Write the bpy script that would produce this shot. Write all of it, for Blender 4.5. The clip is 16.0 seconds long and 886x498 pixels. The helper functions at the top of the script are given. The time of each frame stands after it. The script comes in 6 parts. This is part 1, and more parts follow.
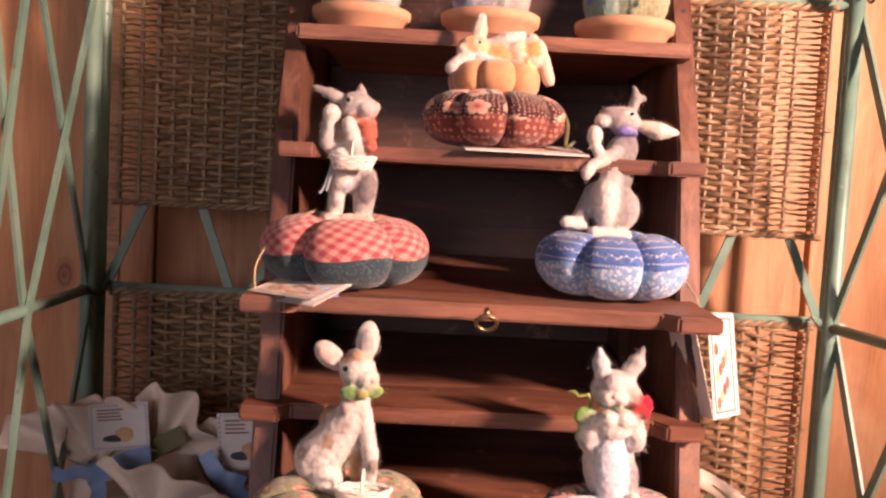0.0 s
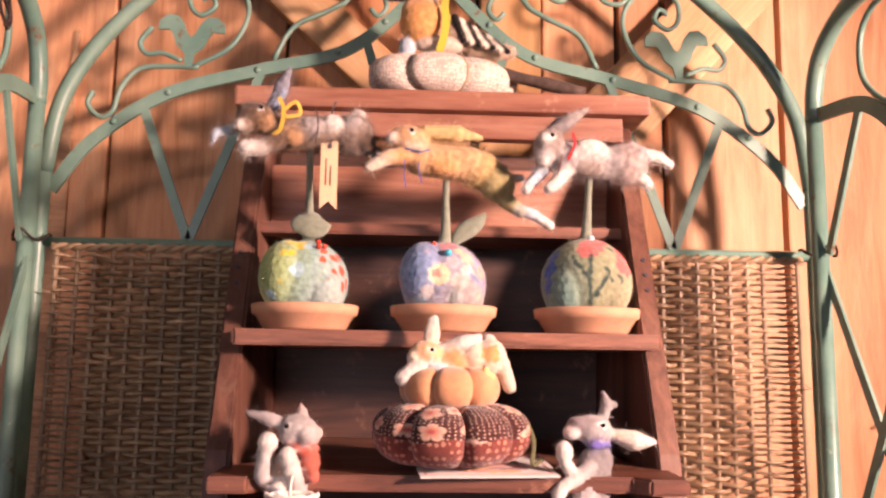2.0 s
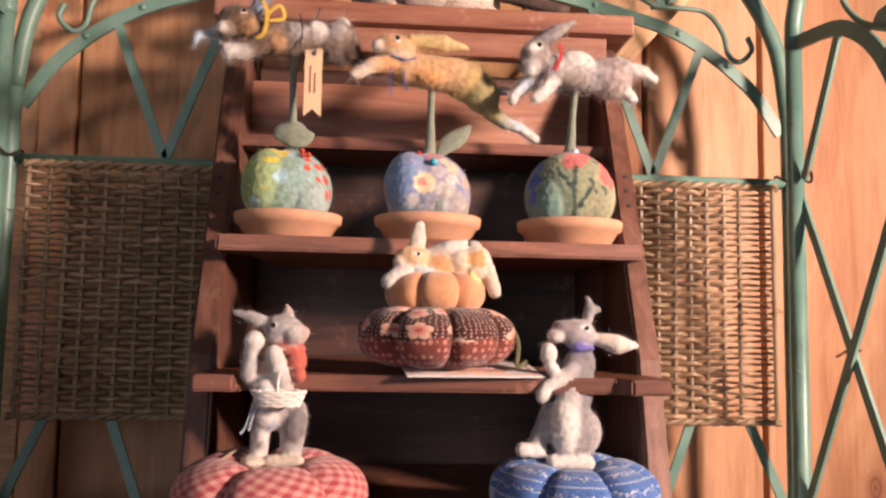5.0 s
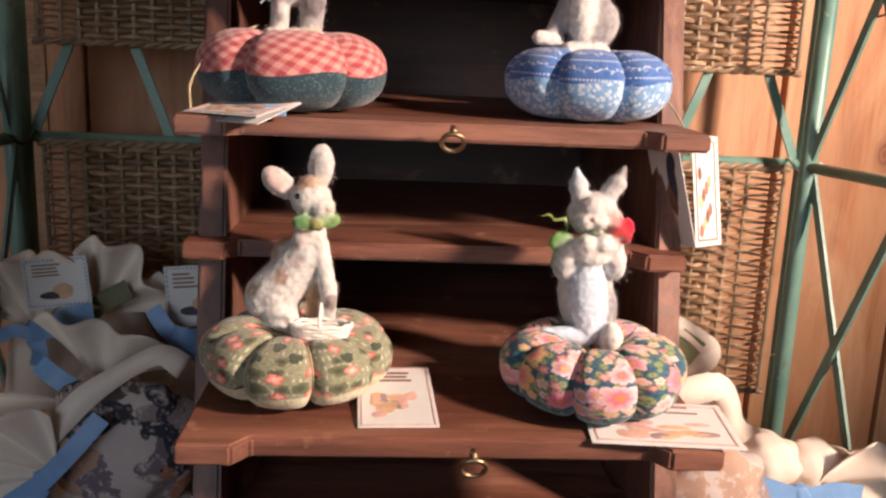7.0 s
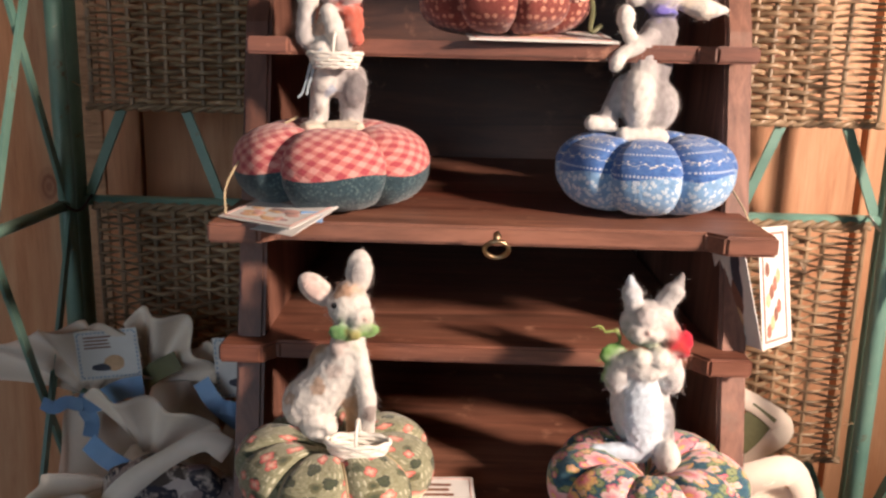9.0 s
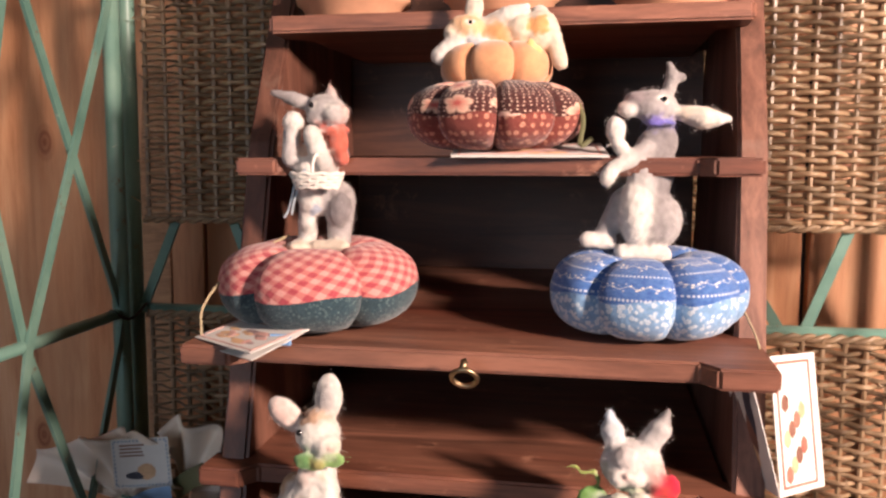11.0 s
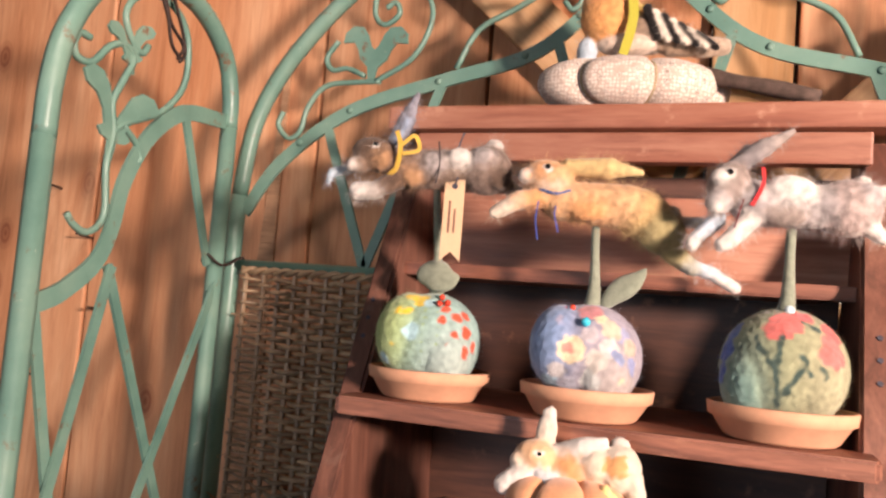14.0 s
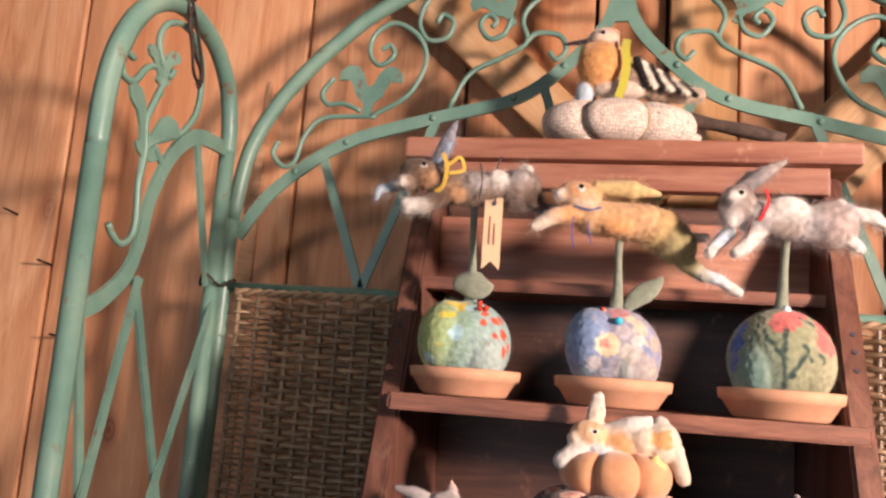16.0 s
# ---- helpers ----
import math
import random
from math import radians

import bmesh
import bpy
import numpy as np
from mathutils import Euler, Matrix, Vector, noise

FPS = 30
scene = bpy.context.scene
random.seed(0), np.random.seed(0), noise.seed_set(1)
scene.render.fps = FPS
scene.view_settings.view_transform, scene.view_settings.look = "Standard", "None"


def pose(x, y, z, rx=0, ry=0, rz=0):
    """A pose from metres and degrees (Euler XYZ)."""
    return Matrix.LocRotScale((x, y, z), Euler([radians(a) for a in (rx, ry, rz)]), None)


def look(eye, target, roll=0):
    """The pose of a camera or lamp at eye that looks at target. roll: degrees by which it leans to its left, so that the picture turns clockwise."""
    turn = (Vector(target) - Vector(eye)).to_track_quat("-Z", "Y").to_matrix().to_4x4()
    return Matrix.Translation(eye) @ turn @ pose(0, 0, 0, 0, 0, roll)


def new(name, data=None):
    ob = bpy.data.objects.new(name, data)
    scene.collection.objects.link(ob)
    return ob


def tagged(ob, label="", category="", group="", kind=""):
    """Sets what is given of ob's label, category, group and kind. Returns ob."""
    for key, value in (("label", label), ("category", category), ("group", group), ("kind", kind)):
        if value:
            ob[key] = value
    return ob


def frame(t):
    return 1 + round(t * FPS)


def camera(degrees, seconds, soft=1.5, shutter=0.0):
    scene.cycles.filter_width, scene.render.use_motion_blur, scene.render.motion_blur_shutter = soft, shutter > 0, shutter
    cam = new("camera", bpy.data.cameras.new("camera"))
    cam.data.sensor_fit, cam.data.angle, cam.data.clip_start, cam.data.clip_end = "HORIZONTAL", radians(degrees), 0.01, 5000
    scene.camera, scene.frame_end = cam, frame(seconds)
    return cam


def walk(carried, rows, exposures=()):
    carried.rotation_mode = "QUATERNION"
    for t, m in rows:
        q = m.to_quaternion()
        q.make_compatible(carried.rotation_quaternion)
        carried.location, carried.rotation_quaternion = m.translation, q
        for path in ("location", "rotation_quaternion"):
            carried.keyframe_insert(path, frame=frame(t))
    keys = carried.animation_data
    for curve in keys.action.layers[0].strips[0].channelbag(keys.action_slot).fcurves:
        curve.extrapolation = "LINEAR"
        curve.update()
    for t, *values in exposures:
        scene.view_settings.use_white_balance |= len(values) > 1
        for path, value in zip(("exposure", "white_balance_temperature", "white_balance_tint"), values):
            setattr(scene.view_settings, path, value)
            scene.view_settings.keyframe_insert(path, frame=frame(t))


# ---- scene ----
cam = camera(56.9, 16.0, soft=2.5)
PATH = [
    (0, (-0.002, 0.034, 1.25), (0.017, 2.03, 1.116), 3.0),
    (0.5, (-0.003, 0.051, 1.266), (0.037, 2.05, 1.206), 2.7),
    (1, (0.0, 0.074, 1.293), (0.055, 2.073, 1.336), 1.8),
    (1.5, (0.005, 0.089, 1.33), (0.067, 2.082, 1.49), 1.4),
    (2, (0.007, 0.099, 1.371), (0.091, 2.078, 1.647), 0.8),
    (2.5, (0.003, 0.103, 1.405), (0.116, 2.059, 1.81), 0.2),
    (3, (-0.01, 0.099, 1.441), (0.146, 2.021, 1.972), -0.7),
    (3.2, (-0.014, 0.098, 1.448), (0.155, 2.001, 2.04), -0.8),
    (5.3, (-0.004, 0.106, 1.292), (0.159, 2.097, 1.388), 1.3),
    (5.5, (-0.001, 0.104, 1.27), (0.157, 2.097, 1.314), 1.4),
    (6, (0.008, 0.093, 1.237), (0.141, 2.088, 1.172), 2.0),
    (6.5, (0.004, 0.088, 1.216), (0.136, 2.073, 1.012), 2.4),
    (7, (-0.001, 0.088, 1.195), (0.128, 2.043, 0.794), 2.4),
    (7.5, (0.002, 0.088, 1.201), (0.094, 2.018, 0.687), 2.2),
    (8, (0.005, 0.104, 1.223), (0.052, 2.039, 0.721), 1.9),
    (8.5, (0.008, 0.12, 1.245), (0.011, 2.069, 0.8), 1.5),
    (8.7, (0.009, 0.126, 1.259), (-0.003, 2.077, 0.823), 1.4),
    (10.8, (0.11, 0.159, 1.274), (-0.219, 2.121, 1.06), 0.5),
    (11, (0.117, 0.17, 1.281), (-0.255, 2.125, 1.081), 0.1),
    (11.5, (0.133, 0.192, 1.32), (-0.338, 2.131, 1.175), 1.2),
    (12, (0.142, 0.205, 1.347), (-0.396, 2.13, 1.292), 2.2),
    (12.5, (0.144, 0.216, 1.364), (-0.44, 2.129, 1.373), 3.3),
    (13, (0.143, 0.225, 1.39), (-0.481, 2.125, 1.427), 3.9),
    (13.5, (0.141, 0.231, 1.423), (-0.517, 2.118, 1.506), 4.4),
    (14, (0.142, 0.235, 1.463), (-0.555, 2.103, 1.62), 4.6),
    (14.5, (0.136, 0.232, 1.486), (-0.575, 2.082, 1.755), 5.4),
    (15, (0.12, 0.216, 1.477), (-0.562, 2.064, 1.822), 5.9),
    (15.5, (0.086, 0.193, 1.454), (-0.506, 2.073, 1.795), 5.5),
    (16, (0.03, 0.139, 1.408), (-0.363, 2.074, 1.728), 4.2),
]
walk(cam, [(t, look(eye, target, roll)) for t, eye, target, roll in PATH],
     exposures=[(0.0, 0.66, 7600, 47), (1.5, 0.76, 7150, 43), (3.0, 0.40, 6700, 40), (5.5, 0.29, 6350, 23), (6.5, 0.52, 6250, 20), (8.5, 0.52, 6150, 14), (11.0, 0.58, 6250, 21), (13.5, 0.60, 6200, 21), (16.0, 0.45, 6200, 22)])

# ---- world, lamps ----
world = bpy.data.worlds.new("world")
scene.world = world
world.use_nodes = True
wn = world.node_tree
sky = wn.nodes.new("ShaderNodeTexSky")
sky.sky_type, sky.sun_disc = "NISHITA", False
sky.sun_elevation, sky.sun_rotation = radians(35), radians(200)
wn.links.new(sky.outputs[0], wn.nodes["Background"].inputs[0])
wn.nodes["Background"].inputs[1].default_value = 0.08


def spot_lamp(name, eye, target, watts, colour, degrees, radius, blend=0.5):
    d = bpy.data.lights.new(name, "SPOT")
    d.energy, d.color, d.spot_size, d.spot_blend, d.shadow_soft_size = watts, colour, radians(degrees), blend, radius
    o = new(name, d)
    o.matrix_world = look(eye, target)
    return o


def area_lamp(name, eye, target, watts, colour, w, h):
    d = bpy.data.lights.new(name, "AREA")
    d.shape, d.size, d.size_y, d.energy, d.color = "RECTANGLE", w, h, watts, colour
    o = new(name, d)
    o.matrix_world = look(eye, target)
    return o


WARM, COOL = (1.0, 0.78, 0.60), (0.72, 0.88, 1.0)
spot_lamp("unseen_spot", (1.18, -0.12, 1.66), (-0.20, 1.0, 1.44), 164, WARM, 84, 0.08, 0.8)
# Added warm fill to brighten the left wall; no such lamp is known.
spot_lamp("unseen_spot", (0.30, -0.05, 2.48), (-0.84, 1.15, 1.60), 34, WARM, 42, 0.10, 0.9)
# Cool fill added for daylight from behind the camera; its window is unseen.
area_lamp("daylight_fill", (-0.75, -2.16, 1.55), (-0.2, 1.0, 1.45), 9.0, COOL, 1.3, 1.2)

# ---- helpers ----
rng = random.Random(7)


def part(name, bm, material, parent=None, label="", smooth=False):
    me = bpy.data.meshes.new(name)
    bm.to_mesh(me)
    bm.free()
    if smooth:
        me.polygons.foreach_set("use_smooth", [True] * len(me.polygons))
    for m in material if isinstance(material, (list, tuple)) else [material]:
        me.materials.append(m)
    ob = new(name, me)
    ob.parent = parent
    if label:
        ob["label"] = label
    return ob


def empty(name, loc=(0, 0, 0), rz=0):
    ob = new(name)
    ob.empty_display_size = 0.02
    ob.matrix_world = pose(*loc, 0, 0, rz)
    return ob


def box(bm, x0, x1, y0, y1, z0, z1, bevel=0.0, m=None):
    r = bmesh.ops.create_cube(bm, size=1.0)
    mat = Matrix.Translation(((x0 + x1) / 2, (y0 + y1) / 2, (z0 + z1) / 2)) @ Matrix.Diagonal((x1 - x0, y1 - y0, z1 - z0, 1))
    bmesh.ops.transform(bm, matrix=(m or Matrix()) @ mat, verts=r["verts"])
    if bevel:
        es = list({e for v in r["verts"] for e in v.link_edges})
        bmesh.ops.bevel(bm, geom=es, offset=bevel, segments=2, affect="EDGES", profile=0.6)
    return bm


def catmull(pts, n=6):
    P = [Vector(p) for p in pts]
    P = [2 * P[0] - P[1]] + P + [2 * P[-1] - P[-2]]
    out = []
    for i in range(1, len(P) - 2):
        for k in range(n):
            t = k / n
            a, b, c, d = P[i - 1:i + 3]
            out.append(0.5 * (2 * b + (c - a) * t + (2 * a - 5 * b + 4 * c - d) * t * t + (3 * b - a - 3 * c + d) * t ** 3))
    return out + [P[-2]]


def sweep(bm, pts, section, normal=None, caps=True, taper=None):
    """Carry a closed 2D section along pts; section x lies across, y along the frame's normal."""
    pts = [Vector(p) for p in pts]
    rings, nrm = [], Vector(normal) if normal else None
    for i, p in enumerate(pts):
        t = (pts[min(i + 1, len(pts) - 1)] - pts[max(i - 1, 0)]).normalized()
        if nrm is None:
            nrm = t.orthogonal().normalized()
        n = (nrm - t * nrm.dot(t)).normalized()
        if normal is None:
            nrm = n
        b = t.cross(n)
        k = taper(i / (len(pts) - 1)) if taper else 1
        rings.append([bm.verts.new(p + b * (s[0] * k) + n * (s[1] * k)) for s in section])
    m = len(section)
    for a, b in zip(rings, rings[1:]):
        for j in range(m):
            bm.faces.new((a[j], a[(j + 1) % m], b[(j + 1) % m], b[j]))
    if caps:
        bm.faces.new(rings[0][::-1])
        bm.faces.new(rings[-1])
    return bm


def circle(r, n=8, ry=None):
    return [(r * math.cos(2 * math.pi * i / n), (ry or r) * math.sin(2 * math.pi * i / n)) for i in range(n)]


def rect(w, t):
    return [(-w / 2, -t / 2), (w / 2, -t / 2), (w / 2, t / 2), (-w / 2, t / 2)]


def fix(bm):
    bmesh.ops.recalc_face_normals(bm, faces=bm.faces)
    return bm


def ball(bm, c, r, sub=2):
    g = bmesh.ops.create_icosphere(bm, subdivisions=sub, radius=1.0)
    r = r if isinstance(r, (tuple, list)) else (r, r, r)
    bmesh.ops.transform(bm, matrix=Matrix.Translation(c) @ Matrix.Diagonal((*r, 1)), verts=g["verts"])
    return bm


# ---- materials ----
class Mat:
    """A small builder of node materials."""

    def __init__(self, name, rough=0.6, metal=0.0):
        self.m = bpy.data.materials.new(name)
        self.m.use_nodes = True
        self.t = self.m.node_tree
        self.b = self.t.nodes["Principled BSDF"]
        self.b.inputs["Roughness"].default_value = rough
        self.b.inputs["Metallic"].default_value = metal

    def node(self, kind, **sockets):
        n = self.t.nodes.new(kind)
        for k, v in sockets.items():
            self.put(n.inputs[k.replace("_", " ")], v)
        return n

    def put(self, socket, v):
        if isinstance(v, bpy.types.NodeSocket):
            self.t.links.new(v, socket)
        elif isinstance(v, (tuple, list)) and socket.type == "RGBA" and len(v) == 3:
            socket.default_value = (*v, 1)
        else:
            socket.default_value = v

    def coord(self, which="Object", scale=(1, 1, 1), spread=0.0, turn=0.0):
        c = self.t.nodes.new("ShaderNodeTexCoord").outputs[which]
        if spread:
            i = self.t.nodes.new("ShaderNodeObjectInfo").outputs["Random"]
            s = self.math("MULTIPLY", i, spread)
            v = self.node("ShaderNodeVectorMath")
            self.put(v.inputs[0], c)
            self.put(v.inputs[1], s)
            c = v.outputs[0]
        mp = self.node("ShaderNodeMapping", Vector=c, Scale=scale)
        mp.inputs["Rotation"].default_value = (0, 0, radians(turn))
        return mp.outputs[0]

    def math(self, op, a, b=0.0, clamp=False):
        n = self.t.nodes.new("ShaderNodeMath")
        n.operation, n.use_clamp = op, clamp
        self.put(n.inputs[0], a)
        self.put(n.inputs[1], b)
        return n.outputs[0]

    def noise(self, vec, scale, detail=4.0, rough=0.55, distort=0.0):
        n = self.node("ShaderNodeTexNoise", Vector=vec, Scale=scale, Detail=detail, Roughness=rough, Distortion=distort)
        return n.outputs["Fac"]

    def ramp(self, fac, stops, interp="LINEAR"):
        n = self.node("ShaderNodeValToRGB", Fac=fac)
        r = n.color_ramp
        r.interpolation = interp
        while len(r.elements) < len(stops):
            r.elements.new(0.5)
        for e, (p, c) in zip(r.elements, stops):
            e.position = p
            e.color = (*c, 1) if len(c) == 3 else c
        return n.outputs[0]

    def step(self, fac, a, b):
        return self.ramp(fac, [(a, (0, 0, 0)), (b, (1, 1, 1))])

    def mix(self, fac, a, b, kind="MIX"):
        n = self.t.nodes.new("ShaderNodeMix")
        n.data_type, n.blend_type = "RGBA", kind
        self.put(n.inputs[0], fac)
        self.put(n.inputs[6], a)
        self.put(n.inputs[7], b)
        return n.outputs[2]

    def voronoi(self, vec, scale, feature="F1", rand=1.0, dims="3D"):
        n = self.node("ShaderNodeTexVoronoi", Vector=vec, Scale=scale, Randomness=rand)
        n.feature, n.voronoi_dimensions = feature, dims
        return n

    def bump(self, h, strength=0.3, dist=0.001):
        n = self.node("ShaderNodeBump", Height=h, Strength=strength, Distance=dist)
        self.t.links.new(n.outputs[0], self.b.inputs["Normal"])

    def colour(self, c):
        self.put(self.b.inputs["Base Color"], c)
        return self

    def rough(self, c):
        self.put(self.b.inputs["Roughness"], c)
        return self


def wood(name, dark, mid, light, rough, grain=1.0, knots=True, spread=9.0, bump=0.25, axis="z", worn=None, weather=None, streaks=0.5):
    m = Mat(name, rough)
    sc = {"z": (9, 9, 0.9), "x": (0.9, 9, 9)}[axis]
    v = m.coord("Object", tuple(s * grain for s in sc), spread)
    warp = m.noise(v, 0.7, 3)
    g = m.noise(v, 3.2, 6, 0.6, 1.2)
    fine = m.noise(v, 26, 3, 0.7)
    mixed = m.math("ADD", m.math("MULTIPLY", g, 0.75), m.math("MULTIPLY", fine, 0.25))
    col = m.ramp(mixed, [(0.30, dark), (0.48, mid), (0.68, light)])
    col = m.mix(m.step(warp, 0.35, 0.75), col, light, "MULTIPLY")
    if knots:
        kv = m.node("ShaderNodeSeparateXYZ", Vector=m.coord("Object", (6.0, 1.0, 3.6) if axis == "z" else (3.6, 1.0, 6.0), spread))
        flat = m.node("ShaderNodeCombineXYZ", X=kv.outputs[0], Y=kv.outputs[2])
        cell = m.voronoi(flat.outputs[0], 1.0, dims="2D")
        some = m.math("GREATER_THAN", m.node("ShaderNodeSeparateColor", Color=cell.outputs["Color"]).outputs[0], 0.45)
        d = m.math("ADD", cell.outputs["Distance"], m.math("MULTIPLY", m.math("SUBTRACT", warp, 0.5), 0.06))
        rings = m.math("SINE", m.math("MULTIPLY", d, 160))
        spot = m.math("MULTIPLY", m.ramp(d, [(0.045, (1, 1, 1)), (0.10, (0, 0, 0))]), some)
        halo = m.math("MULTIPLY", m.ramp(d, [(0.08, (1, 1, 1)), (0.26, (0, 0, 0))]), some)
        col = m.mix(m.math("MULTIPLY", halo, 0.40), col, dark)
        col = m.mix(m.math("MULTIPLY", spot, m.math("ADD", 0.75, m.math("MULTIPLY", rings, 0.2))), col, (dark[0] * 0.55, dark[1] * 0.38, dark[2] * 0.36))
    if worn:
        w = m.noise(m.coord("Object", (22, 22, 22), spread), 1.3, 5, 0.7)
        col = m.mix(m.step(w, 0.60, 0.72), col, worn)
    if weather:
        wv = m.coord("Object", {"z": (7, 7, 1.6), "x": (1.6, 7, 7)}[axis], spread)
        col = m.mix(m.math("MULTIPLY", m.step(m.noise(wv, 1.1, 6, 0.62, 0.8), 0.50, 0.68), 0.55), col, weather)
        col = m.mix(m.math("MULTIPLY", m.step(m.noise(wv, 0.8, 5, 0.6, 2.0), 0.56, 0.70), 0.45), col, tuple(min(0.85, c * 1.18) for c in light))
        streak = m.noise(m.coord("Object", {"z": (150, 150, 2.2), "x": (2.2, 150, 150)}[axis], spread), 1.0, 4, 0.7)
        col = m.mix(m.math("MULTIPLY", m.step(streak, 0.54, 0.68), streaks), col, dark)
        mixed = m.math("ADD", mixed, m.math("MULTIPLY", streak, 0.6))
    tone = m.node("ShaderNodeObjectInfo").outputs["Random"]
    tint = m.ramp(tone, [(0, (0.80, 0.78, 0.76)), (1, (1.08, 1.04, 1.0))])
    m.colour(m.mix(1.0, col, tint, "MULTIPLY"))
    m.rough(m.math("ADD", rough - 0.1, m.math("MULTIPLY", fine, 0.25)))
    m.bump(mixed, bump, 0.003 if weather else 0.0015)
    return m.m


PINE = wood("pine_boards", (0.44, 0.20, 0.095), (0.66, 0.37, 0.205), (0.76, 0.49, 0.30), 0.62, bump=0.4, weather=(0.46, 0.25, 0.135), streaks=0.28)
# For the unseen walls: dark so that less light bounces into the shadows.
DARK_BOARD = wood("unseen_dark_boards", (0.12, 0.06, 0.03), (0.22, 0.12, 0.065), (0.32, 0.18, 0.10), 0.65)
PALE = wood("pale_lumber", (0.50, 0.31, 0.15), (0.66, 0.45, 0.25), (0.76, 0.56, 0.35), 0.65, bump=0.4, weather=(0.42, 0.27, 0.15))
STAIN = wood("dark_stained_wood", (0.090, 0.041, 0.028), (0.235, 0.105, 0.068), (0.40, 0.185, 0.120), 0.48, 2.0, False, axis="x", worn=(0.42, 0.21, 0.135))
STAIN_V = wood("dark_stained_side", (0.085, 0.045, 0.034), (0.185, 0.090, 0.064), (0.31, 0.155, 0.108), 0.5, 2.0, False, axis="z", worn=(0.20, 0.115, 0.085))
# Dark stain taken darker still, to paint the shade inside the bays.
STAIN_B = wood("shaded_back_boards", (0.038, 0.019, 0.014), (0.085, 0.040, 0.028), (0.165, 0.076, 0.050), 0.5, 1.4, False, axis="x", worn=(0.17, 0.085, 0.055))
REDWOOD = wood("reddish_wood", (0.27, 0.115, 0.075), (0.43, 0.21, 0.14), (0.56, 0.32, 0.225), 0.5, 2.0, False, axis="x", worn=(0.52, 0.28, 0.19))
TABLE = wood("brown_table", (0.08, 0.04, 0.02), (0.16, 0.08, 0.045), (0.25, 0.14, 0.08), 0.5, 1.0, axis="x")


def green_paint():
    m = Mat("worn_green_paint", 0.42)
    v = m.coord("Object")
    n = m.noise(v, 14, 5, 0.6)
    f = m.noise(v, 120, 4, 0.7)
    c = m.ramp(n, [(0.3, (0.095, 0.200, 0.165)), (0.5, (0.140, 0.265, 0.215)), (0.72, (0.200, 0.320, 0.255))])
    c = m.mix(m.step(m.noise(v, 46, 5, 0.75), 0.61, 0.70), c, (0.17, 0.085, 0.045))
    c = m.mix(m.step(f, 0.68, 0.75), c, (0.38, 0.42, 0.33))
    m.colour(c).rough(m.math("ADD", 0.26, m.math("MULTIPLY", n, 0.28)))
    m.bump(f, 0.15, 0.0006)
    return m.m


GREEN = green_paint()


def wicker_mat():
    m = Mat("wicker", 0.38)
    v = m.coord("Object", (1, 1, 1), 7.0)
    n = m.noise(v, 26, 4, 0.6)
    f = m.noise(m.coord("Object", (60, 400, 400), 3.0), 1, 3)
    c = m.ramp(n, [(0.28, (0.26, 0.175, 0.10)), (0.5, (0.45, 0.32, 0.20)), (0.75, (0.62, 0.475, 0.32))])
    c = m.mix(m.math("MULTIPLY", f, 0.45), c, (0.12, 0.065, 0.03))
    tone = m.ramp(m.node("ShaderNodeObjectInfo").outputs["Random"], [(0, (0.58, 0.58, 0.56)), (1, (1.12, 1.08, 1.02))])
    m.colour(m.mix(1.0, c, tone, "MULTIPLY"))
    m.bump(f, 0.35, 0.0006)
    return m.m


WICKER = wicker_mat()


def plain(name, colour, rough=0.6, metal=0.0, vary=0.25, scale=60, bump=0.15, dist=0.0006, sheen=0.0):
    m = Mat(name, rough, metal)
    v = m.coord("Object")
    n = m.noise(v, scale, 5, 0.65)
    lo, hi = tuple(c * (1 - vary) for c in colour), tuple(min(1, c * (1 + vary)) for c in colour)
    m.colour(m.ramp(n, [(0.3, lo), (0.7, hi)]))
    m.bump(m.noise(v, scale * 7, 3), bump, dist)
    m.b.inputs["Sheen Weight"].default_value = sheen
    return m.m


TERRACOTTA = plain("terracotta", (0.60, 0.32, 0.19), 0.85, vary=0.12, scale=45, bump=0.2)
BRASS = plain("tarnished_brass", (0.34, 0.25, 0.15), 0.42, 1.0)
IRON = plain("dark_iron", (0.05, 0.035, 0.03), 0.6, 0.6)
CORD = plain("jute_cord", (0.45, 0.36, 0.22), 0.9)
PAPER = plain("white_card", (0.66, 0.64, 0.61), 0.6, vary=0.04, bump=0.05)
INK = plain("brown_ink", (0.20, 0.09, 0.06), 0.7)
INK_RED = plain("red_ink", (0.45, 0.13, 0.09), 0.7)
INK_TAN = plain("tan_ink", (0.60, 0.38, 0.22), 0.7)
INK_PINK = plain("pink_ink", (0.62, 0.36, 0.31), 0.7)
INK_MUTE = plain("mauve_ink", (0.30, 0.21, 0.21), 0.7)
INK_DARK = plain("dark_ink", (0.05, 0.05, 0.07), 0.7)
INK_BLUE = plain("blue_ink", (0.20, 0.30, 0.42), 0.7)
KRAFT = plain("kraft_tag", (0.66, 0.46, 0.28), 0.8, vary=0.08)
WHITE_WEAVE = plain("white_reed", (0.80, 0.76, 0.68), 0.7, vary=0.1, scale=200)
THREAD_BLUE = plain("blue_thread", (0.05, 0.10, 0.35), 0.8)
BEAD_RED = plain("red_bead", (0.55, 0.06, 0.03), 0.2)
BEAD_TEAL = plain("teal_bead", (0.04, 0.45, 0.60), 0.15)
BEAD_CLEAR = plain("clear_bead", (0.60, 0.75, 0.80), 0.1)
BARK = plain("twig_bark", (0.10, 0.065, 0.05), 0.9, vary=0.4, scale=120, bump=0.6, dist=0.002)
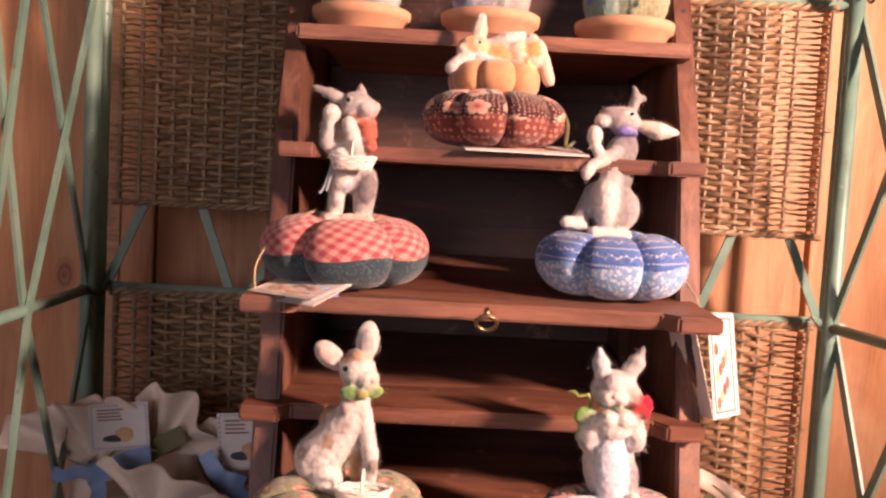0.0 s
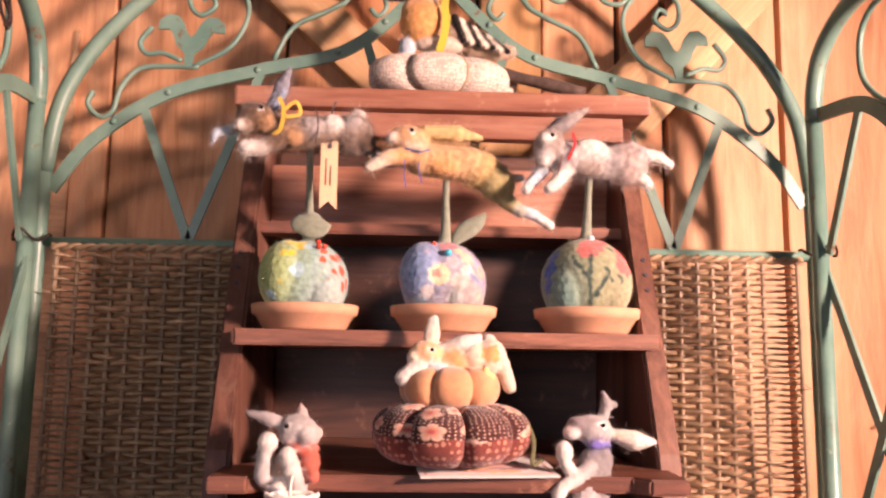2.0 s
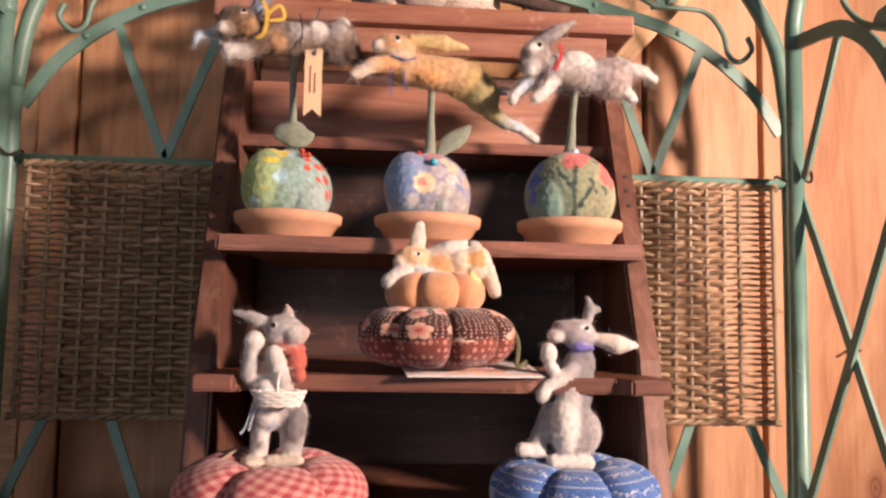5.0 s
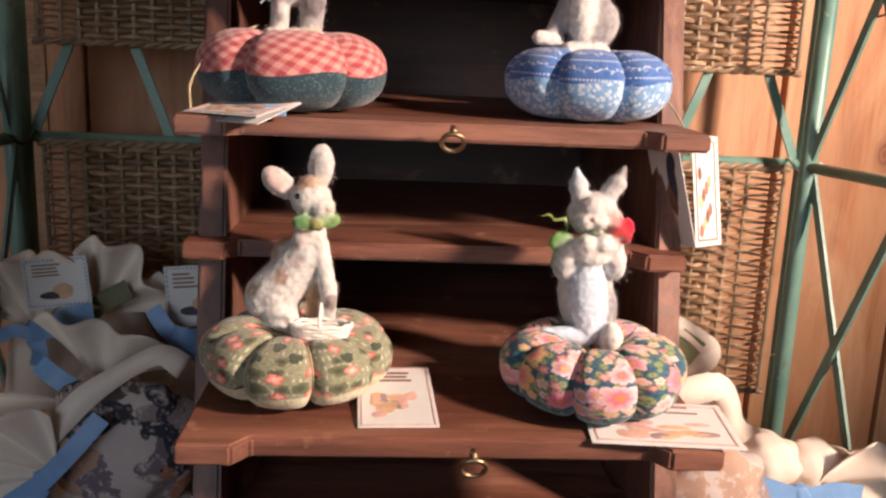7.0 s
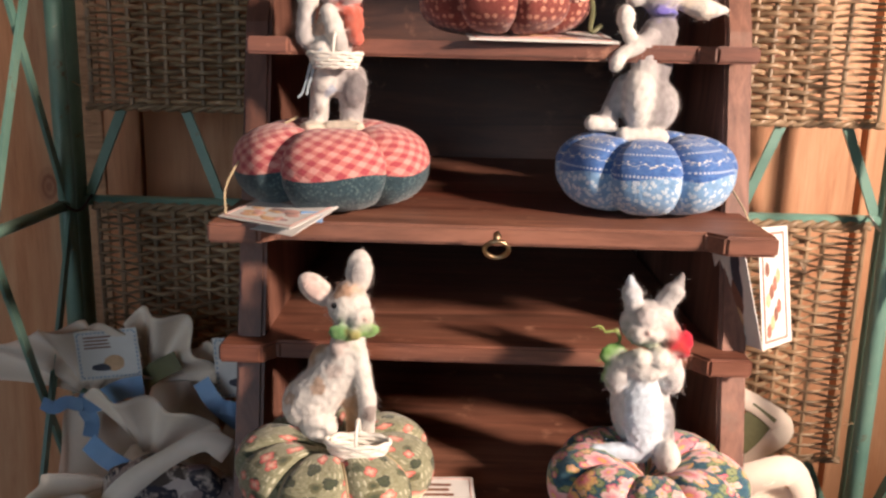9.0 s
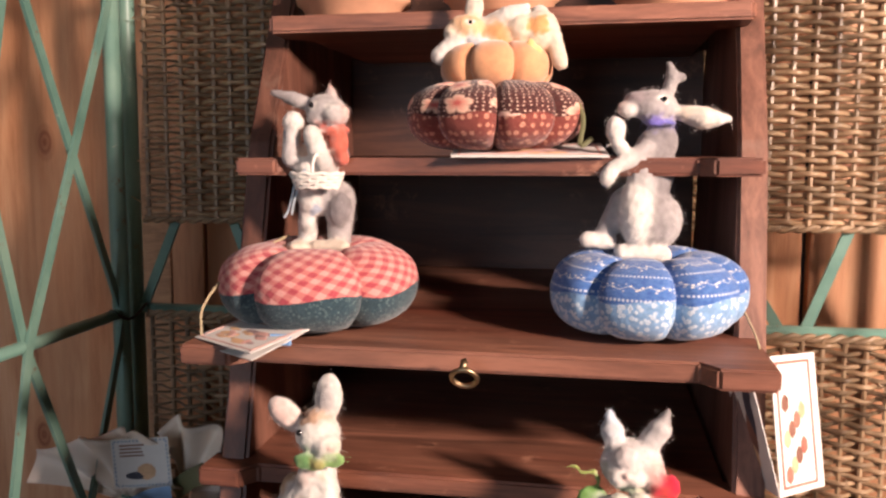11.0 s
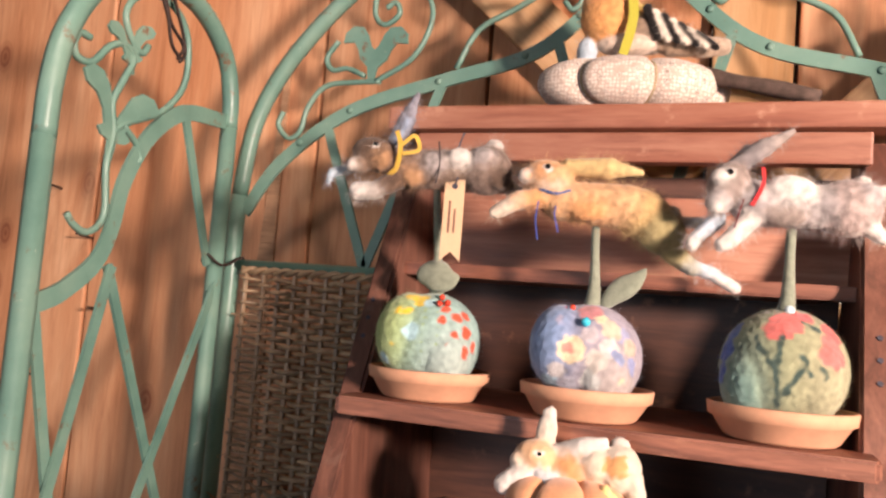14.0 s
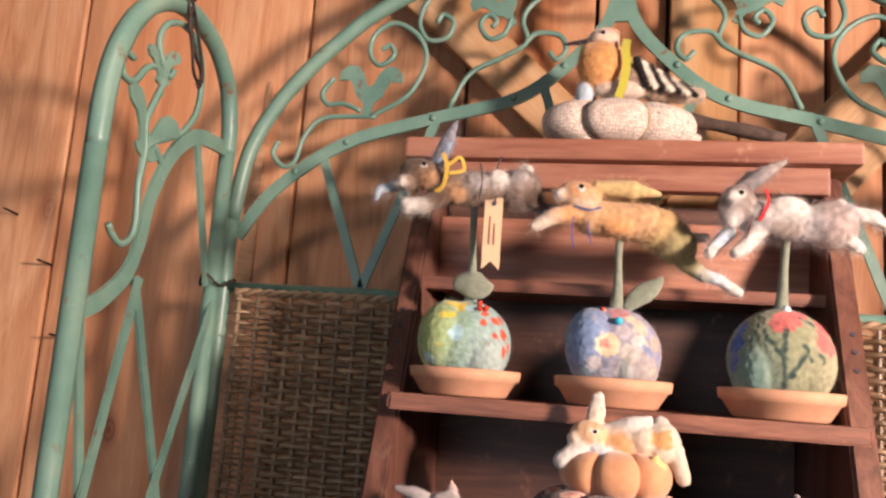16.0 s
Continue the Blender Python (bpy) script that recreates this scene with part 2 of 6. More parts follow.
RIBBON = plain("blue_ribbon", (0.17, 0.33, 0.58), 0.45, vary=0.12, scale=40, sheen=0.3)
OLIVE = plain("olive_ribbon", (0.13, 0.13, 0.06), 0.55, vary=0.2, scale=40)
CLEAR_TIE = plain("nylon_tie", (0.55, 0.58, 0.52), 0.35)


def canvas():
    m = Mat("cream_cotton", 0.9)
    v = m.coord("Object", (1, 1, 1), 3.0)
    n = m.noise(v, 18, 4)
    m.colour(m.ramp(n, [(0.3, (0.76, 0.64, 0.52)), (0.7, (0.86, 0.76, 0.65))]))
    m.bump(m.noise(v, 900, 2), 0.25, 0.0005)
    m.b.inputs["Sheen Weight"].default_value = 0.2
    return m.m


CANVAS = canvas()


def bag_print():
    """Printed cotton: a patchwork of soft blots in plum, black, tan and brick on cream."""
    m = Mat("printed_cotton", 0.85)
    v = m.coord("Object", (1, 1, 1), 2.0)
    w = m.node("ShaderNodeVectorMath")
    m.put(w.inputs[0], v)
    m.put(w.inputs[1], m.math("MULTIPLY", m.noise(v, 30, 3), 0.05))
    cell = m.voronoi(w.outputs[0], 28)
    key = m.node("ShaderNodeSeparateColor", Color=cell.outputs["Color"]).outputs[0]
    c = m.ramp(key, [(0.0, (0.50, 0.43, 0.40)), (0.18, (0.03, 0.03, 0.045)), (0.42, (0.40, 0.16, 0.09)), (0.50, (0.17, 0.13, 0.16)),
                     (0.66, (0.26, 0.20, 0.19)), (0.80, (0.44, 0.28, 0.20)), (0.90, (0.08, 0.06, 0.05))], "CONSTANT")
    n2 = m.noise(v, 90, 5, 0.7)
    c = m.mix(m.step(n2, 0.52, 0.62), c, (0.55, 0.46, 0.40))
    c = m.mix(m.step(m.noise(v, 14, 3), 0.64, 0.70), c, (0.62, 0.55, 0.48))
    m.colour(c)
    m.bump(m.noise(v, 800, 2), 0.2, 0.0005)
    return m.m


BAG_PRINT = bag_print()


def cloth_base(name):
    m = Mat(name, 0.88)
    m.b.inputs["Specular IOR Level"].default_value = 0.2
    m.b.inputs["Sheen Weight"].default_value = 0.25
    return m


def weave_bump(m, uv):
    pucker = m.noise(uv, 150, 4, 0.6, 1.5)
    m.bump(m.math("ADD", pucker, m.math("MULTIPLY", m.noise(uv, 1400, 2), 0.18)), 0.55, 0.0022)


def gingham():
    m = cloth_base("red_gingham")
    uv = m.coord("UV", (1, 1, 1), 0.0, 33)
    s = m.node("ShaderNodeSeparateXYZ", Vector=uv)

    def band(axis):
        w = m.math("SINE", m.math("MULTIPLY", s.outputs[axis], 2 * math.pi / 0.0108))
        return m.step(m.math("ADD", m.math("MULTIPLY", w, 0.5), 0.5), 0.40, 0.60)
    two = m.math("MULTIPLY", m.math("ADD", band(0), band(1)), 0.5)
    n = m.noise(uv, 160, 4)
    c = m.ramp(m.math("ADD", two, m.math("MULTIPLY", m.math("SUBTRACT", n, 0.5), 0.18)), [(0.05, (0.62, 0.31, 0.27)), (0.5, (0.52, 0.17, 0.155)), (0.95, (0.38, 0.065, 0.08))])
    m.colour(c)
    weave_bump(m, uv)
    return m.m


def flowers(name, ground, petal, centre, scale, size, leaf=None, spread=1.0, dots=None, ground2=None, small=None):
    """Scattered blossoms: petals cut out of Voronoi cells by an angular wobble."""
    m = cloth_base(name)
    uv = m.coord("Object")
    n = m.noise(uv, 220, 4)
    c = m.ramp(n, [(0.35, ground), (0.65, ground2 or tuple(x * 1.25 for x in ground))])
    if leaf:
        lv = m.voronoi(uv, scale * 1.9)
        lk = m.node("ShaderNodeSeparateColor", Color=lv.outputs["Color"]).outputs[1]
        lm = m.math("MULTIPLY", m.ramp(lv.outputs["Distance"], [(0.28, (1, 1, 1)), (0.36, (0, 0, 0))]), m.step(lk, 0.35, 0.4))
        c = m.mix(lm, c, leaf)
    if dots:
        dv = m.voronoi(uv, dots[0], rand=dots[2])
        c = m.mix(m.ramp(dv.outputs["Distance"], [(dots[3], (1, 1, 1)), (dots[3] + 0.08, (0, 0, 0))]), c, dots[1])
    if small:
        sv = m.voronoi(uv, small[0])
        sk = m.node("ShaderNodeSeparateColor", Color=sv.outputs["Color"]).outputs[2]
        sd = m.math("ADD", sv.outputs["Distance"], m.math("MULTIPLY", m.math("SUBTRACT", m.noise(uv, small[0] * 4, 2), 0.5), 0.5))
        c = m.mix(m.ramp(sd, [(small[1], (1, 1, 1)), (small[1] + 0.06, (0, 0, 0))]), c, m.ramp(sk, [(i / len(small[2]), p) for i, p in enumerate(small[2])], "CONSTANT"))
    fv = m.voronoi(uv, scale, rand=spread)
    wob = m.math("MULTIPLY", m.math("SUBTRACT", m.noise(uv, scale * 5, 2), 0.5), 0.35)
    d = m.math("ADD", fv.outputs["Distance"], wob)
    key = m.node("ShaderNodeSeparateColor", Color=fv.outputs["Color"]).outputs[0]
    pet = petal if not isinstance(petal[0], tuple) else m.ramp(key, [(i / len(petal), p) for i, p in enumerate(petal)], "CONSTANT")
    shade = m.mix(m.step(m.noise(uv, scale * 9, 3), 0.45, 0.62), pet, tuple(x * 0.9 for x in centre))
    shade = m.mix(m.ramp(fv.outputs["Distance"], [(size * 0.25, (1, 1, 1)), (size * 0.5, (0, 0, 0))]), shade, centre)
    c = m.mix(m.ramp(d, [(size, (1, 1, 1)), (size + 0.04, (0, 0, 0))]), c, shade)
    m.colour(c)
    weave_bump(m, uv)
    return m.m


def blue_print():
    """Blue calico with rows of white stitches and strings of small white blossoms."""
    m = cloth_base("blue_calico")
    uv = m.coord("UV")
    s = m.node("ShaderNodeSeparateXYZ", Vector=uv)
    v, u = s.outputs[1], s.outputs[0]
    row = m.math("FRACT", m.math("DIVIDE", v, 0.026))
    line = m.ramp(m.math("ABSOLUTE", m.math("SUBTRACT", row, 0.2)), [(0.03, (1, 1, 1)), (0.06, (0, 0, 0))])
    dash = m.step(m.math("FRACT", m.math("DIVIDE", u, 0.0026)), 0.4, 0.5)
    c = m.ramp(m.noise(uv, 260, 3), [(0.3, (0.040, 0.105, 0.31)), (0.7, (0.085, 0.185, 0.44))])
    c = m.mix(m.math("MULTIPLY", line, dash), c, (0.50, 0.57, 0.66))
    wave = m.math("MULTIPLY", m.math("SINE", m.math("MULTIPLY", u, 2 * math.pi / 0.012)), 0.06)
    away = m.math("ABSOLUTE", m.math("SUBTRACT", m.math("ADD", row, wave), 0.68))
    c = m.mix(m.math("MULTIPLY", m.ramp(away, [(0.012, (1, 1, 1)), (0.03, (0, 0, 0))]), 0.6), c, (0.55, 0.60, 0.62))
    fv = m.voronoi(uv, 260, dims="2D")
    inrow = m.ramp(away, [(0.11, (1, 1, 1)), (0.17, (0, 0, 0))])
    some = m.math("GREATER_THAN", m.node("ShaderNodeSeparateColor", Color=fv.outputs["Color"]).outputs[0], 0.35)
    fl = m.math("MULTIPLY", m.math("MULTIPLY", m.ramp(fv.outputs["Distance"], [(0.20, (1, 1, 1)), (0.30, (0, 0, 0))]), inrow), some)
    c = m.mix(fl, c, (0.66, 0.66, 0.60))
    m.colour(c)
    weave_bump(m, uv)
    return m.m


def blossom_layer(m, uv, base, scale, shift, size, petals, inner, outer, heart, keep=0.0, line=(0.10, 0.03, 0.04), rand=0.75):
    """Flowers of a printed cloth: one to a Voronoi cell, with notched petals, a heart and thin outlines."""
    mp = m.node("ShaderNodeVectorMath")
    m.put(mp.inputs[0], uv)
    m.put(mp.inputs[1], (shift, shift * 0.7, 0))
    fv = m.voronoi(mp.outputs[0], scale, rand=rand, dims="2D")
    d = m.node("ShaderNodeVectorMath")
    d.operation = "SUBTRACT"
    m.put(d.inputs[0], mp.outputs[0])
    m.put(d.inputs[1], fv.outputs["Position"])
    sep = m.node("ShaderNodeSeparateXYZ", Vector=d.outputs[0])
    key = m.node("ShaderNodeSeparateColor", Color=fv.outputs["Color"])
    ang = m.math("ADD", m.math("ARCTAN2", sep.outputs[1], sep.outputs[0]), m.math("MULTIPLY", key.outputs[1], 6.28))
    lobe = m.math("ABSOLUTE", m.math("COSINE", m.math("MULTIPLY", ang, petals / 2)))
    wob = m.math("MULTIPLY", m.math("SUBTRACT", m.noise(uv, scale * 6, 2), 0.5), 0.5)
    grow = m.math("ADD", 0.72, m.math("MULTIPLY", key.outputs[2], 0.4))
    edge = m.math("MULTIPLY", m.math("MULTIPLY", m.math("ADD", 0.62, m.math("MULTIPLY", m.math("POWER", lobe, 0.6), 0.38)), size), grow)
    r = m.math("DIVIDE", m.math("MULTIPLY", fv.outputs["Distance"], m.math("ADD", 1.0, wob)), edge)
    tint = m.ramp(key.outputs[0], [(i / len(outer), c) for i, c in enumerate(outer)], "CONSTANT")
    col = m.mix(m.ramp(r, [(0.30, (1, 1, 1)), (0.85, (0, 0, 0))]), tint, inner)
    col = m.mix(m.math("MULTIPLY", m.ramp(lobe, [(0.0, (1, 1, 1)), (0.22, (0, 0, 0))]), 0.55), col, line)
    col = m.mix(m.ramp(r, [(0.20, (1, 1, 1)), (0.27, (0, 0, 0))]), col, heart)
    col = m.mix(m.math("MULTIPLY", m.ramp(r, [(0.86, (0, 0, 0)), (0.93, (1, 1, 1))]), 0.5), col, line)
    mask = m.math("MULTIPLY", m.ramp(r, [(0.97, (1, 1, 1)), (1.03, (0, 0, 0))]), m.math("GREATER_THAN", key.outputs[1], keep))
    return m.mix(mask, base, col)


def garden_cotton():
    m = cloth_base("floral_cotton")
    uv = m.coord("UV")
    c = m.ramp(m.noise(uv, 240, 4), [(0.38, (0.025, 0.075, 0.115)), (0.62, (0.05, 0.13, 0.17))])
    c = blossom_layer(m, uv, c, 105, 0.031, 0.50, 2, (0.30, 0.34, 0.16), ((0.15, 0.20, 0.09), (0.24, 0.27, 0.13), (0.09, 0.15, 0.10)), (0.10, 0.13, 0.06), 0.0, (0.03, 0.05, 0.04), 1.0)
    c = blossom_layer(m, uv, c, 80, 0.093, 0.40, 5, (0.70, 0.42, 0.35), ((0.62, 0.15, 0.20), (0.72, 0.54, 0.46), (0.72, 0.44, 0.14), (0.60, 0.10, 0.16)), (0.70, 0.45, 0.10), 0.1, (0.25, 0.06, 0.09), 1.0)
    c = blossom_layer(m, uv, c, 42, 0.177, 0.42, 6, (0.72, 0.25, 0.30), ((0.74, 0.50, 0.47), (0.70, 0.26, 0.30), (0.74, 0.54, 0.30), (0.76, 0.58, 0.54)), (0.70, 0.44, 0.12), 0.38, (0.42, 0.08, 0.12))
    c = blossom_layer(m, uv, c, 27, 0.241, 0.40, 7, (0.66, 0.15, 0.20), ((0.78, 0.58, 0.54), (0.70, 0.26, 0.30), (0.76, 0.48, 0.14), (0.76, 0.52, 0.49)), (0.60, 0.22, 0.08), 0.36, (0.48, 0.10, 0.14))
    m.colour(c)
    weave_bump(m, uv)
    return m.m


def rose_cotton():
    m = cloth_base("sage_rose_cotton")
    uv = m.coord("UV")
    c = m.ramp(m.noise(uv, 300, 4), [(0.35, (0.205, 0.205, 0.120)), (0.65, (0.30, 0.295, 0.19))])
    s = m.node("ShaderNodeSeparateXYZ", Vector=uv)
    fx, fy = m.math("FRACT", m.math("DIVIDE", s.outputs[0], 0.0042)), m.math("FRACT", m.math("DIVIDE", s.outputs[1], 0.011))
    dash = m.math("MULTIPLY", m.math("GREATER_THAN", fx, 0.68), m.math("GREATER_THAN", fy, 0.45))
    c = m.mix(m.math("MULTIPLY", dash, m.step(m.noise(uv, 75, 2), 0.46, 0.56)), c, (0.52, 0.50, 0.36))
    c = blossom_layer(m, uv, c, 62, 0.052, 0.40, 3, (0.07, 0.085, 0.05), ((0.05, 0.06, 0.04), (0.12, 0.13, 0.07), (0.16, 0.15, 0.08)), (0.06, 0.07, 0.04), 0.25, (0.04, 0.05, 0.03), 0.6)
    c = blossom_layer(m, uv, c, 46, 0.117, 0.29, 4, (0.78, 0.42, 0.32), ((0.66, 0.13, 0.11), (0.70, 0.18, 0.14), (0.60, 0.10, 0.09)), (0.78, 0.50, 0.36), 0.12, (0.10, 0.05, 0.04), 0.6)
    m.colour(c)
    weave_bump(m, uv)
    return m.m


def dotted_cotton():
    m = cloth_base("brown_dotted_cotton")
    uv = m.coord("UV")
    c = m.ramp(m.noise(uv, 260, 3), [(0.35, (0.050, 0.014, 0.013)), (0.65, (0.085, 0.026, 0.022))])
    dv = m.voronoi(uv, 230, rand=0.35, dims="2D")
    c = m.mix(m.ramp(dv.outputs["Distance"], [(0.14, (1, 1, 1)), (0.22, (0, 0, 0))]), c, (0.66, 0.46, 0.37))
    c = blossom_layer(m, uv, c, 34, 0.083, 0.36, 5, (0.60, 0.22, 0.16), ((0.78, 0.56, 0.44), (0.72, 0.46, 0.34)), (0.50, 0.10, 0.08), 0.25, (0.16, 0.03, 0.03))
    m.colour(c)
    weave_bump(m, uv)
    return m.m


GINGHAM = gingham()
BLUE_TOP = blue_print()
BLUE_LOW = flowers("pale_blue_calico", (0.17, 0.30, 0.48), (0.62, 0.70, 0.76), (0.35, 0.47, 0.60), 260, 0.42)
TEAL_LOW = flowers("dark_teal_calico", (0.026, 0.052, 0.066), (0.065, 0.115, 0.125), (0.13, 0.19, 0.19), 420, 0.30)
BROWN_TOP = dotted_cotton()
BROWN_LOW = flowers("brick_check_cotton", (0.17, 0.042, 0.032), (0.56, 0.27, 0.19), (0.45, 0.16, 0.10), 190, 0.34, spread=0.3)
GREEN_TOP = rose_cotton()
GREEN_LOW = flowers("cream_rose_cotton", (0.52, 0.49, 0.32), (0.55, 0.20, 0.15), (0.30, 0.28, 0.15), 70, 0.16, dots=(200, (0.35, 0.35, 0.2), 0.8, 0.15))
FLORAL_TOP = garden_cotton()
FLORAL_LOW = flowers("teal_leaf_cotton", (0.030, 0.075, 0.085), (0.13, 0.21, 0.20), (0.22, 0.28, 0.24), 190, 0.36)
ORANGE_PLUSH = plain("orange_plush", (0.60, 0.29, 0.14), 0.95, vary=0.18, scale=90, bump=0.3, sheen=0.5)
LACE = flowers("cream_lace", (0.48, 0.38, 0.31), (0.70, 0.62, 0.54), (0.24, 0.17, 0.13), 120, 0.30, dots=(330, (0.74, 0.66, 0.58), 0.4, 0.40))


def felt_mat():
    m = Mat("wool_felt", 0.95)
    a = m.t.nodes.new("ShaderNodeAttribute")
    a.attribute_name = "wool"
    v = m.coord("Object")
    n = m.noise(v, 420, 4, 0.7)
    c = m.mix(1.0, a.outputs["Color"], m.ramp(n, [(0.3, (0.88, 0.88, 0.88)), (0.7, (0.97, 0.97, 0.97))]), "MULTIPLY")
    m.colour(c)
    m.b.inputs["Sheen Weight"].default_value = 0.25
    m.b.inputs["Specular IOR Level"].default_value = 0.12
    m.bump(m.noise(v, 700, 3, 0.6), 0.15, 0.0004)
    return m.m


FELT = felt_mat()
EYE_GLASS = plain("black_bead", (0.01, 0.01, 0.012), 0.12, vary=0.0)

# ---- the room ----
WALL_Y = 1.15


def plank(name, x0, x1, y0, y1, z0, z1, mat, parent, bevel=0.003):
    bm = bmesh.new()
    cx, cz = (x0 + x1) / 2, (z0 + z1) / 2
    box(bm, x0 - cx, x1 - cx, y0 - y1, 0, z0 - cz, z1 - cz, bevel)
    o = part(name, bm, mat, parent)
    o.location = (cx, y1, cz)
    return o


north = part("wall_north", box(bmesh.new(), -1.75, 2.35, WALL_Y + 0.026, WALL_Y + 0.08, 0, 2.62), IRON)
tagged(north, "dark backing behind the pine board wall", "wall", kind="structure")
SEAMS = [-1.75, -1.38, -1.0, -0.735, -0.385, -0.16, 0.005, 0.095, 0.18, 0.285, 0.348, 0.508, 0.70, 0.93, 1.2, 1.5, 1.8, 2.1, 2.35]
for a, b in zip(SEAMS, SEAMS[1:]):
    g = 0.0022 + 0.002 * rng.random()
    plank("plank", a + g, b - g, WALL_Y + rng.uniform(0, 0.004), WALL_Y + 0.024, 0, 2.62, PINE, north)

def rough_sawn():
    m = Mat("rough_sawn_wane", 0.85)
    v = m.coord("Object", (14, 14, 130), 3.0)
    ridge = m.noise(v, 1.0, 4, 0.65, 1.6)
    broad = m.noise(m.coord("Object", (9, 9, 2)), 1.0, 4)
    c = m.ramp(ridge, [(0.34, (0.17, 0.085, 0.045)), (0.52, (0.40, 0.22, 0.12)), (0.70, (0.60, 0.37, 0.21))])
    m.colour(m.mix(m.step(broad, 0.42, 0.62), c, (0.54, 0.32, 0.18)))
    m.bump(ridge, 0.8, 0.004)
    return m.m


wane = plank("wane_edge", -0.515, -0.432, WALL_Y - 0.0035, WALL_Y + 0.001, 0.6, 1.80, rough_sawn(), north)
for v in wane.data.vertices:
    if v.co.z > 0:
        v.co.x = 0.040 + 0.06 * v.co.x
bm = box(bmesh.new(), 0.097, 0.178, WALL_Y - 0.016, WALL_Y - 0.002, 0, 2.62, 0.003)
tagged(part("wall_post", bm, PALE), "pale sawn lumber post on the board wall", "post", kind="structure")


def brace(p, q, w, y0, y1):
    p, q = Vector(p), Vector(q)
    d = q - p
    ang = math.degrees(math.atan2(d.y, d.x))
    bm = box(bmesh.new(), -d.length / 2, d.length / 2, y0 - y1, 0, -w / 2, w / 2, 0.003)
    o = part("brace", bm, PALE_X)
    o.matrix_world = pose((p.x + q.x) / 2, y1, (p.y + q.y) / 2, 0, -ang, 0)
    return tagged(o, "pale lumber brace nailed slanting across the wall", "wall brace", kind="structure")


PALE_X = wood("pale_brace_lumber", (0.46, 0.27, 0.13), (0.62, 0.41, 0.23), (0.75, 0.54, 0.33), 0.65, bump=0.4, axis="x", weather=(0.42, 0.27, 0.15))
brace((-0.86, 2.52), (0.085, 1.628), 0.062, WALL_Y - 0.032, WALL_Y - 0.002)
brace((1.06, 2.56), (0.19, 1.60), 0.095, WALL_Y - 0.032, WALL_Y - 0.002)


def wall(name, x0, x1, y0, y1, z0, z1, holes=()):
    """A board-clad wall as one mesh; holes is a list of boxes kept free along x or y."""
    bm = bmesh.new()
    if not holes:
        box(bm, x0, x1, y0, y1, z0, z1)
    for hx0, hx1, hz0, hz1 in holes:
        box(bm, x0, hx0, y0, y1, z0, z1)
        box(bm, hx1, x1, y0, y1, z0, z1)
        box(bm, hx0, hx1, y0, y1, z0, hz0)
        box(bm, hx0, hx1, y0, y1, hz1, z1)
    return tagged(part(name, bm, DARK_BOARD), "unseen plain board wall, dark to cut bounce light", "wall", kind="structure")


# Unseen walls added to close the room, kept dark against bounce light.
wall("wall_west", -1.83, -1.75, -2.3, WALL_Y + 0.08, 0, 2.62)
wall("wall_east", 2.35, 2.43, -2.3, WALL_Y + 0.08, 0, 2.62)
# This opening is assumed, cut only for the cool fill.
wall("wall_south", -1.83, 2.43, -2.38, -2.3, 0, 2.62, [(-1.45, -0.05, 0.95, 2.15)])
# Ceiling is added out of view; its dark boards hold the bounce down.
bm = bmesh.new()
for i in range(14):
    y = -2.38 + i * 0.26
    box(bm, -1.83, 2.43, y, y + 0.255, 2.62, 2.66)
tagged(part("ceiling", bm, wood("ceiling_boards", (0.16, 0.09, 0.05), (0.26, 0.15, 0.08), (0.36, 0.22, 0.12), 0.65, axis="x")), "unseen board ceiling, dark to cut bounce light", "ceiling", kind="structure")
floor = tagged(part("floor", box(bmesh.new(), -1.83, 2.43, -2.38, WALL_Y + 0.08, -0.05, 0), TABLE), "brown wooden floor", "floor", kind="structure")

# display table under the stepped shelf
TABLE_Z = 0.70
table = empty("display_table", (0.05, 0.72, 0))
tagged(table, "plain brown wooden table carrying the stepped shelf", "table")
bm = box(bmesh.new(), -0.42, 0.42, -0.26, 0.24, TABLE_Z - 0.03, TABLE_Z, 0.004)
part("tabletop", bm, TABLE, table)
for sx in (-0.38, 0.38):
    for sy in (-0.22, 0.20):
        part("leg", box(bmesh.new(), sx - 0.025, sx + 0.025, sy - 0.025, sy + 0.025, 0, TABLE_Z - 0.03, 0.003), TABLE, table)


# ---- the green folding screen ----
PX, PY = 0.036, 1.03


def tube_part(name, pts, r, parent, mat=None, sides=8, flat=None, label=""):
    bm = bmesh.new()
    sweep(bm, pts, circle(r, sides), None)
    return part(name, fix(bm), mat or GREEN, parent, label, True)


def strip_part(name, pts, w, t, nrm, parent):
    bm = bmesh.new()
    sweep(bm, pts, rect(w, t), nrm)
    return part(name, fix(bm), GREEN, parent)


def leaf_part(to, c, size, nrm, parent, turn=0.0):
    """A flat sheet-metal leaf with two drooping lobes."""
    side = [(0.10, -0.62), (0.15, -0.22), (0.40, 0.0), (0.50, 0.28), (0.64, 0.48), (0.98, 0.46), (0.95, 0.74), (0.72, 0.94), (0.42, 0.92), (0.24, 0.70), (0.12, 0.40)]
    out = side + [(0, 0.28)] + [(-x, y) for x, y in side[::-1]]
    bm = bmesh.new()
    ct, st = math.cos(turn), math.sin(turn)
    n = Vector(nrm) * 0.0012
    pts = [to(c[0] + size * (x * ct - y * st), c[1] + size * (x * st + y * ct)) for x, y in out]
    f = [bm.verts.new(p - n) for p in pts]
    b = [bm.verts.new(p + n) for p in pts]
    bm.faces.new(f)
    bm.faces.new(b[::-1])
    for i in range(len(f)):
        j = (i + 1) % len(f)
        bm.faces.new((f[i], b[i], b[j], f[j]))
    return part("leaf", fix(bm), GREEN, parent)


